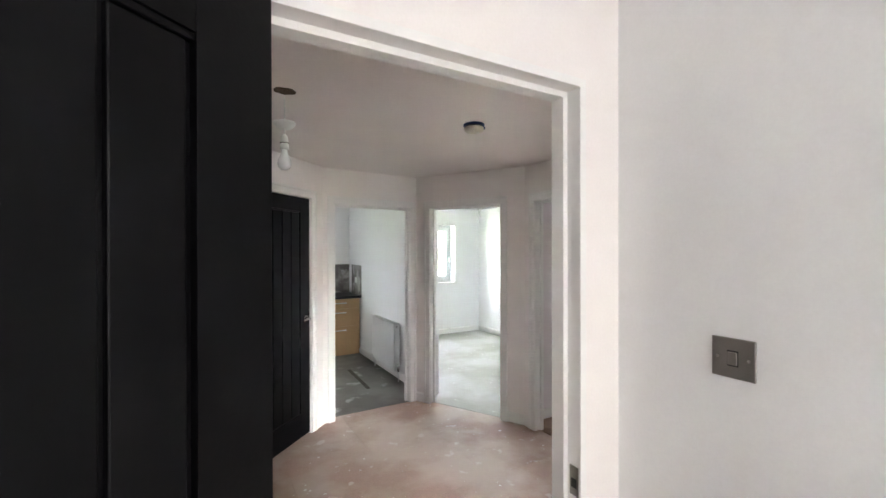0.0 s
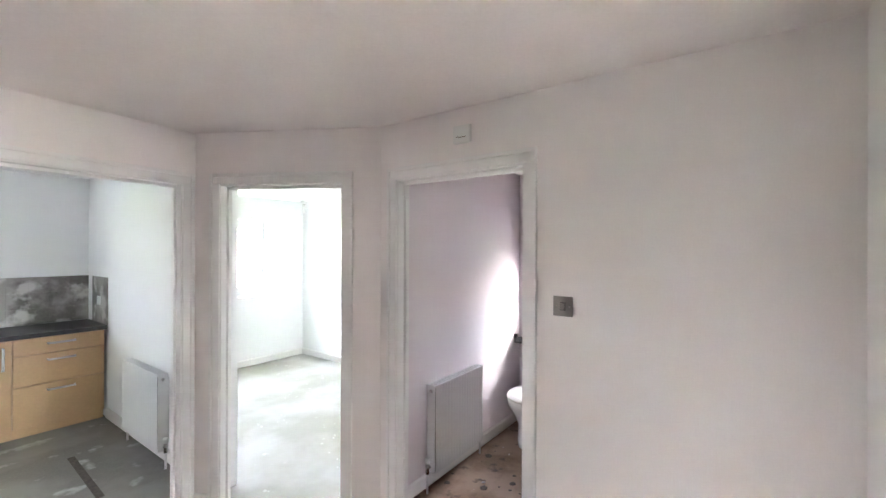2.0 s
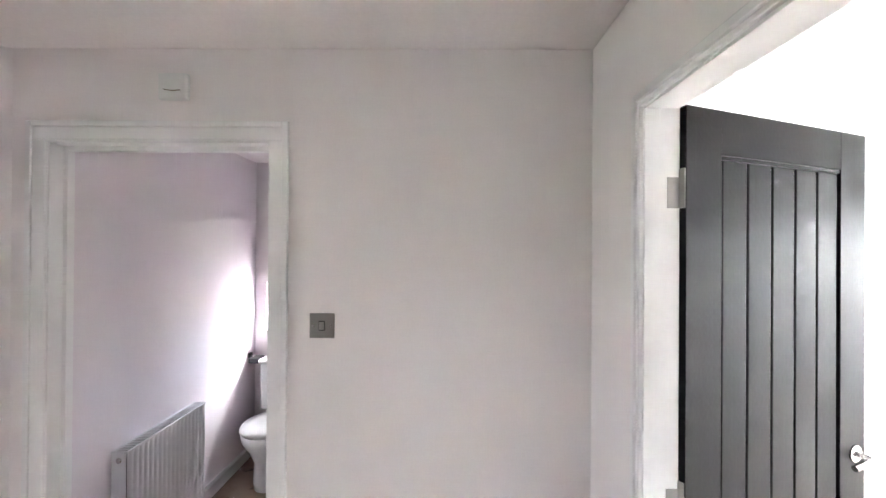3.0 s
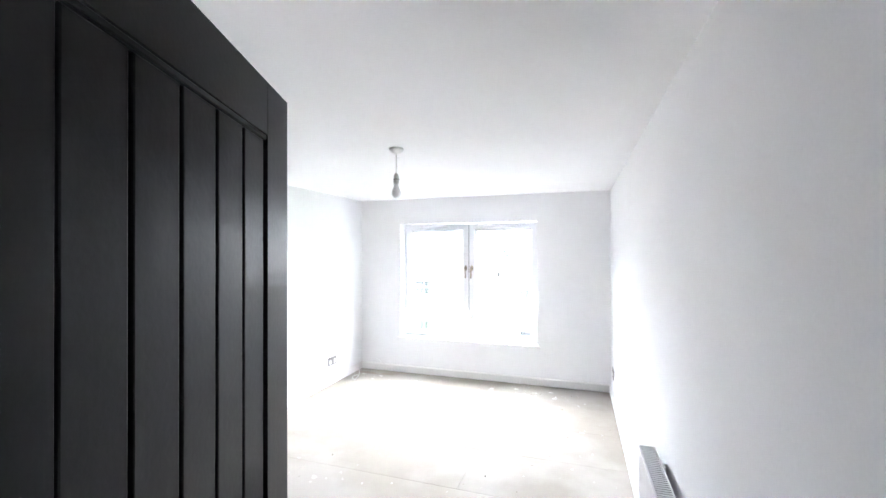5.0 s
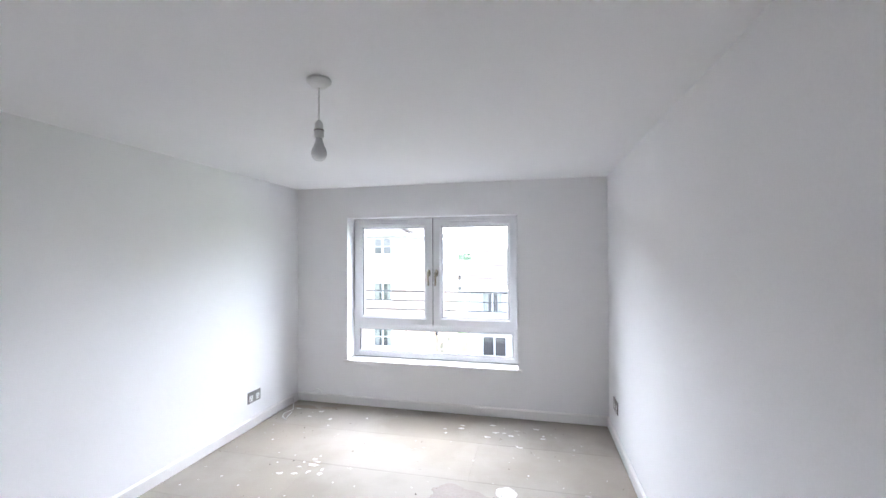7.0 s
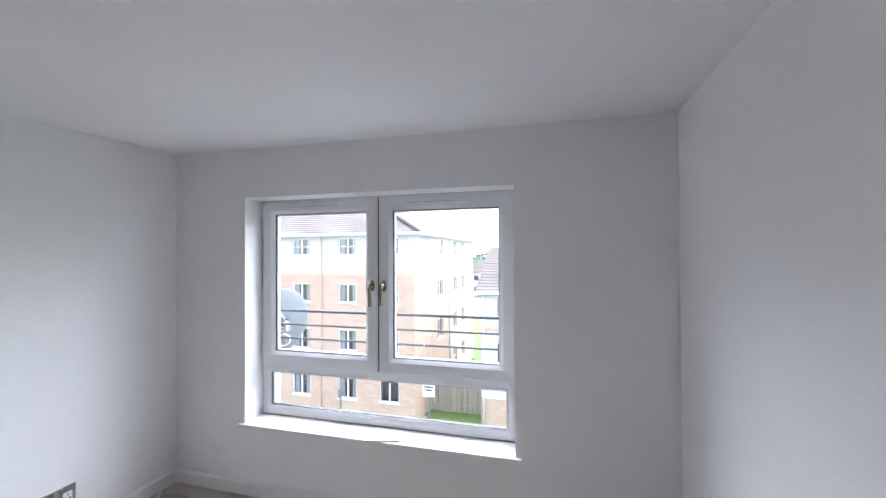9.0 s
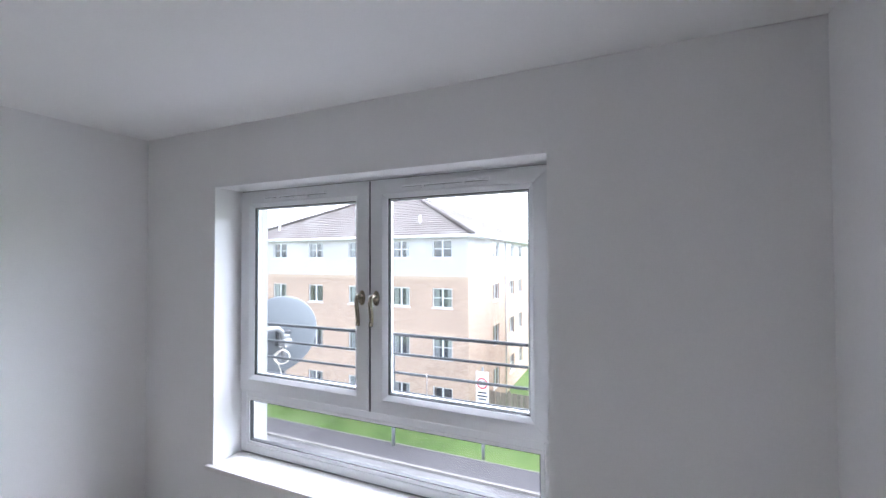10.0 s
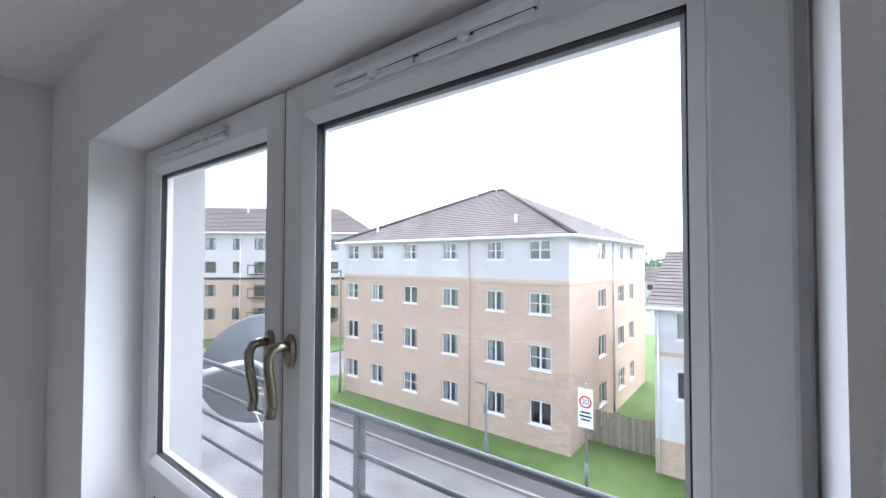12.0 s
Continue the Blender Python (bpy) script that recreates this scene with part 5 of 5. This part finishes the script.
sg = part("sign_plate", boxes((-0.30, 0.055, 2.38, 0.30, 0.075, 3.92), bevel=0.006), M_SIGNWHITE, sp)


def rod(r0, r1, y, cz):
    bm = bmesh.new()
    n = 36
    a = [bm.verts.new((r1 * math.cos(2 * math.pi * k / n), y, cz + r1 * math.sin(2 * math.pi * k / n))) for k in range(n)]
    b = [bm.verts.new((r0 * math.cos(2 * math.pi * k / n), y, cz + r0 * math.sin(2 * math.pi * k / n))) for k in range(n)]
    for k in range(n):
        bm.faces.new((a[k], a[(k + 1) % n], b[(k + 1) % n], b[k]))
    return bm


part("red_ring", rod(0.185, 0.25, 0.0795, 3.4), M_SIGNRED, sg)
td = bpy.data.curves.new("number", "FONT")
td.body, td.size, td.align_x, td.align_y, td.extrude = "20", 0.3, "CENTER", "CENTER", 0.001
tmp = new("number_tmp", td)
bpy.context.view_layer.update()
nme = bpy.data.meshes.new_from_object(tmp.evaluated_get(bpy.context.evaluated_depsgraph_get()))
bpy.data.objects.remove(tmp)
nme.materials.clear()
nme.materials.append(M_SIGNBLACK)
num = piece("number", nme, sg, pose(0, 0.081, 3.4, 90, 0, 180))
for z, w in ((2.95, 0.2), (2.80, 0.24), (2.66, 0.18)):
    part("text_bar", boxes((-w, 0.0755, z, w, 0.0785, z + 0.07)), M_SIGNBLACK, sg)

lp = thing("street_lamp", pose(9.85, -20.95, G), "short grey lamp post on the grass verge", "street lamp", "lamp posts")
part("post", lathe([(0.09, 0), (0.09, 0.9), (0.05, 1.0), (0.045, 3.4), (0.03, 3.45)], 14), M_POST, lp)
part("lantern", boxes((-0.02, -0.09, 3.36, 0.55, 0.09, 3.46), bevel=0.02), M_POST, lp)
part("notice", boxes((-0.1, 0.05, 2.1, 0.1, 0.07, 2.5)), M_DISH, lp)
lp = thing("street_lamp", pose(22.7, -22.9, G), "tall grey lamp post at the side road corner", "street lamp", "lamp posts")
part("post", lathe([(0.10, 0), (0.10, 1.2), (0.06, 1.3), (0.045, 8.2), (0.03, 8.3)], 14), M_POST, lp)
part("lantern", boxes((-0.02, -0.1, 8.2, 0.9, 0.1, 8.34), bevel=0.03), M_POST, lp)
gr = thing("guard_rail", pose(29, -20.2, G), "low grey pedestrian rail at the road corner", "guard rail")
for i in range(5):
    part("post", tube([(-1.5 + i * 0.9, 0, -0.1), (-1.5 + i * 0.9, 0, 1.0)], 0.03, 8), M_POST, gr)
part("bar", tube([(-1.5, 0, 1.0), (2.1, 0, 1.0)], 0.03, 8), M_POST, gr)


# bushes, far woods, far houses
def leaf_clumps(centre, size, n, seed, leaf):
    """A crown of small tilted leaf blades in uneven clumps."""
    rr = random.Random(seed)
    verts, faces = [], []
    clumps = [(rr.gauss(0, 0.42), rr.gauss(0, 0.42), rr.gauss(0, 0.36)) for _ in range(max(6, n // 60))]
    for k in range(n):
        c = rr.choice(clumps)
        p = Vector(((c[0] + rr.gauss(0, 0.16)) * size[0], (c[1] + rr.gauss(0, 0.16)) * size[1], (c[2] + rr.gauss(0, 0.15)) * size[2])) + Vector(centre)
        q = Euler((rr.uniform(0, 3), rr.uniform(0, 3), rr.uniform(0, 6))).to_matrix()
        s = leaf * rr.uniform(0.6, 1.4)
        b = len(verts)
        verts += [tuple(p + q @ Vector(v)) for v in ((-s, 0, 0), (0, -s * 0.5, 0.1 * s), (s, 0, 0), (0, s * 0.5, 0.1 * s))]
        faces.append((b, b + 1, b + 2, b + 3))
    me = bpy.data.meshes.new("leaves")
    me.from_pydata(verts, [], faces)
    return me


def tree(x, y, h, spread, seed, label, n=2600, leaf=0.14):
    t = thing("tree", pose(x, y, G), label, "tree", "garden trees")
    part("trunk", lathe([(0.16, 0), (0.12, h * 0.3), (0.07, h * 0.7), (0.02, h * 0.9)], 10), M_BARK, t)
    rr = random.Random(seed)
    for k in range(5):
        a = rr.uniform(0, 6.28)
        part("limb", tube([(0, 0, h * (0.3 + 0.08 * k)), (math.cos(a) * spread * 0.3, math.sin(a) * spread * 0.3, h * (0.5 + 0.08 * k)), (math.cos(a) * spread * 0.55, math.sin(a) * spread * 0.55, h * (0.58 + 0.08 * k))], 0.035, 6), M_BARK, t)
    me = leaf_clumps((0, 0, h * 0.62), (spread, spread, h * 0.45), n, seed, leaf)
    me.materials.append(M_LEAF)
    ob = new("crown", me)
    ob.parent = t
    return t


tree(4.6, -41.0, 3.4, 1.5, 3, "bushy green shrub tree between block and house")
tree(3.6, -47.0, 4.5, 2.2, 4, "green garden tree behind the house")
tree(38.0, -30.0, 4.0, 2.0, 5, "small green street tree by far block")
# woods use the paled leaf colour in place of haze
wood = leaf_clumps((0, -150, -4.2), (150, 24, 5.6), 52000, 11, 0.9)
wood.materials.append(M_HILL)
tagged(new("far_woods", wood), "green wooded rise behind the roofs, leaf colour paled as haze", "trees", kind="stuff")
for x, y, c in ((-2.5, -84, 1), (7.5, -88, 0), (-14, -92, 0), (17.5, -96, 1), (-30, -90, 1), (2.0, -100, 0)):
    h = thing("house", pose(x, y, G, 0, 0, 4 * c), "small far house with brown pitched roof", "house", "far houses")
    part("wall", boxes((-5, -4, -0.3, 5, 4, 5.0)), M_RENDER if c else M_BRICK, h)
    rf = bmesh.new()
    roof_slope(rf, (-5.3, 4.4, 5.0), (5.3, 4.4, 5.0), (5.3, 0, 7.6), (-5.3, 0, 7.6), 0.5)
    roof_slope(rf, (5.3, -4.4, 5.0), (-5.3, -4.4, 5.0), (-5.3, 0, 7.6), (5.3, 0, 7.6), 0.5)
    part("roof", rf, M_ROOFTILE, h)
    part("gable", prism([(-4, 5.0), (4, 5.0), (0, 7.45)], -5, 5), M_RENDER, h).matrix_basis = Matrix(((0, 0, 1, 0), (1, 0, 0, 0), (0, 1, 0, 0), (0, 0, 0, 1)))
    for wx in (-3, 0, 3):
        for wz in (0.8, 3.2):
            w = part("window", frame_of(bmesh.new(), wx - 0.6, wz, wx + 0.6, wz + 1.2, 0.08, 4.0, 4.06, 0), M_FRAMEW, h)
            part("pane", boxes((wx - 0.54, 4.0, wz + 0.06, wx + 0.54, 4.02, wz + 1.14)), M_DARKROOM, w)

# ---- small loose things ----
cb = thing("cable", pose(0, 0, 0), "loose white cable along the skirting in the window corner", "cable")
pts = [(LX1 - 0.03, -4.98, 0.08), (LX1 - 0.06, -4.92, 0.012), (LX1 - 0.12, -4.82, 0.006), (LX1 - 0.09, -4.71, 0.006), (LX1 - 0.13, -4.62, 0.006), (LX1 - 0.22, -4.54, 0.02), (LX1 - 0.2, -4.62, 0.03), (LX1 - 0.16, -4.74, 0.012)]
part("flex", tube(pts, 0.005, 8), M_PLASTIC, cb)
part("flex", tube([(1.92, LY1 + 0.02, 0.12), (1.90, LY1 + 0.05, 0.135), (1.86, LY1 + 0.03, 0.15), (1.8, LY1 + 0.035, 0.13)], 0.005, 8), M_PLASTIC, cb)


def crumbs(name, n, x0, y0, x1, y1, mat, label, seed, size=(0.003, 0.012), flat=0.35, inside=None):
    rr = random.Random(seed)
    verts, faces = [], []
    for _ in range(n):
        x, y = rr.uniform(x0, x1), rr.uniform(y0, y1)
        if inside and not inside(x, y):
            continue
        s = rr.uniform(*size)
        k = rr.randint(5, 7)
        b = len(verts)
        ph = rr.uniform(0, 6)
        for zz, sc in ((0.0, 1.0), (s * flat * rr.uniform(0.5, 1.2), 0.7)):
            verts += [(x + s * sc * math.cos(ph + 6.283 * i / k) * rr.uniform(0.7, 1.3), y + s * sc * math.sin(ph + 6.283 * i / k) * rr.uniform(0.7, 1.3), zz) for i in range(k)]
        for i in range(k):
            j = (i + 1) % k
            faces.append((b + i, b + j, b + k + j, b + k + i))
        faces.append(tuple(range(b + k, b + 2 * k)))
    me = bpy.data.meshes.new(name)
    me.from_pydata(verts, [], faces)
    me.materials.append(mat)
    return tagged(new(name, me), label, "debris", kind="stuff")


crumbs("paint_flecks", 230, LX0 + 0.05, LY1 + 0.05, LX1 - 0.05, -0.3, M_PAINTDROP, "white paint flecks scattered on the chipboard", 1, (0.002, 0.009), 0.12)
crumbs("grit", 110, LX0 + 0.05, LY1 + 0.05, LX1 - 0.05, -0.3, M_RUBBLE, "dark crumbs of grit on the chipboard", 2, (0.002, 0.007))
crumbs("paint_flecks", 130, -2.6, 0.1, -0.05, 2.9, M_PAINTDROP, "white paint flecks on the hardboard floor", 3, (0.003, 0.011), 0.12, lambda x, y: y - x < 4.3 and y + 2.17 * x < 1.8)
crumbs("plaster_chips", 110, 0.15, 0.1, BX1 - 0.1, BY1 - 0.05, M_RUBBLE, "dark chips of old flooring on bathroom boards", 5, (0.006, 0.03), 0.2)
crumbs("paint_flecks", 60, 0.15, 0.1, BX1 - 0.1, BY1 - 0.05, M_PAINTDROP, "white flecks on bathroom boards", 6, (0.004, 0.02), 0.2)
crumbs("paint_flecks", 150, 0.1, 2.6, RX1 - 0.1, RY1 - 0.1, M_PAINTDROP, "white paint flecks on the bedroom floor", 7, (0.003, 0.010), 0.12)



def splash_patch(name, x, y, rx, ry, mat, label, seed, thick=0.0012, rough=0.35):
    """A thin dried patch with a ragged outline on the floor."""
    bm = bmesh.new()
    n = 40
    ring = []
    for k in range(n):
        a = 2 * math.pi * k / n
        f = 1 + rough * (noise.noise(Vector((math.cos(a) * 1.6 + seed, math.sin(a) * 1.6, seed * 3.1))) + 0.5 * noise.noise(Vector((math.cos(a) * 5 + seed, math.sin(a) * 5, seed))))
        ring.append((x + rx * f * math.cos(a), y + ry * f * math.sin(a)))
    lo_v = [bm.verts.new((a, b, 0.0002)) for a, b in ring]
    hi_v = [bm.verts.new((x + (a - x) * 0.97, y + (b - y) * 0.97, thick)) for a, b in ring]
    for k in range(n):
        bm.faces.new((lo_v[k], lo_v[(k + 1) % n], hi_v[(k + 1) % n], hi_v[k]))
    bm.faces.new(hi_v)
    return solid(name, bm, mat, None, label, "paint splash", "splashes on the chipboard floor")


M_FILLER = material("thin_pale_filler", (0.375, 0.32, 0.275), 0.7, vary=0.12, scale=5, fine=60, bump=0.05)
M_FILLER2 = material("off_white_filler", (0.70, 0.67, 0.62), 0.7, vary=0.12, scale=9, fine=60, bump=0.05)
M_DAMP = material("damp_brown_stain", (0.36, 0.30, 0.235), 0.6, vary=0.2, scale=6, fine=60, bump=0.02)
splash_patch("filler_patch", 0.056, -3.66, 0.2, 0.17, M_FILLER, "pale smear of filler on the chipboard floor", 2)
splash_patch("filler_patch", -0.27, -3.80, 0.07, 0.08, M_FILLER2, "round white blob of filler on a board joint", 5, rough=0.2)
splash_patch("damp_stain", 0.14, -3.6, 0.13, 0.085, M_DAMP, "brown damp stain on the chipboard floor", 9, 0.0008, 0.6)
rs = random.Random(21)
for cx, cy, sp, cnt in ((1.17, -3.81, 0.12, 12), (-0.31, -4.7, 0.16, 9), (1.5, -4.67, 0.2, 6), (0.3, -4.74, 0.3, 6)):
    for k in range(cnt):
        splash_patch("paint_splash", cx + rs.gauss(0, sp), cy + rs.gauss(0, sp * 0.6), rs.uniform(0.008, 0.028), rs.uniform(0.006, 0.02), M_PAINTDROP, "white paint splash dried on the chipboard floor", rs.uniform(0, 50), 0.001, 0.8)
splash_patch("damp_stain", 1.92, -4.93, 0.13, 0.05, M_DAMP, "brown damp stain on the chipboard floor", 12, 0.0008, 0.6)
splash_patch("damp_stain", 1.65, -4.95, 0.08, 0.04, M_DAMP, "brown damp stain on the chipboard floor", 14, 0.0008, 0.6)

# ---- floor sheets, last ----
panels(fl_hall, -3.2, -0.055, 0.055, 3.08, 1.22, 0.78, M_HARDBOARD, gap=0.001, z=-0.004)
panels(fl_living, LXD, LY1, LX1, -0.056, 2.4, 0.6, M_CHIPBOARD, gap=0.0011)
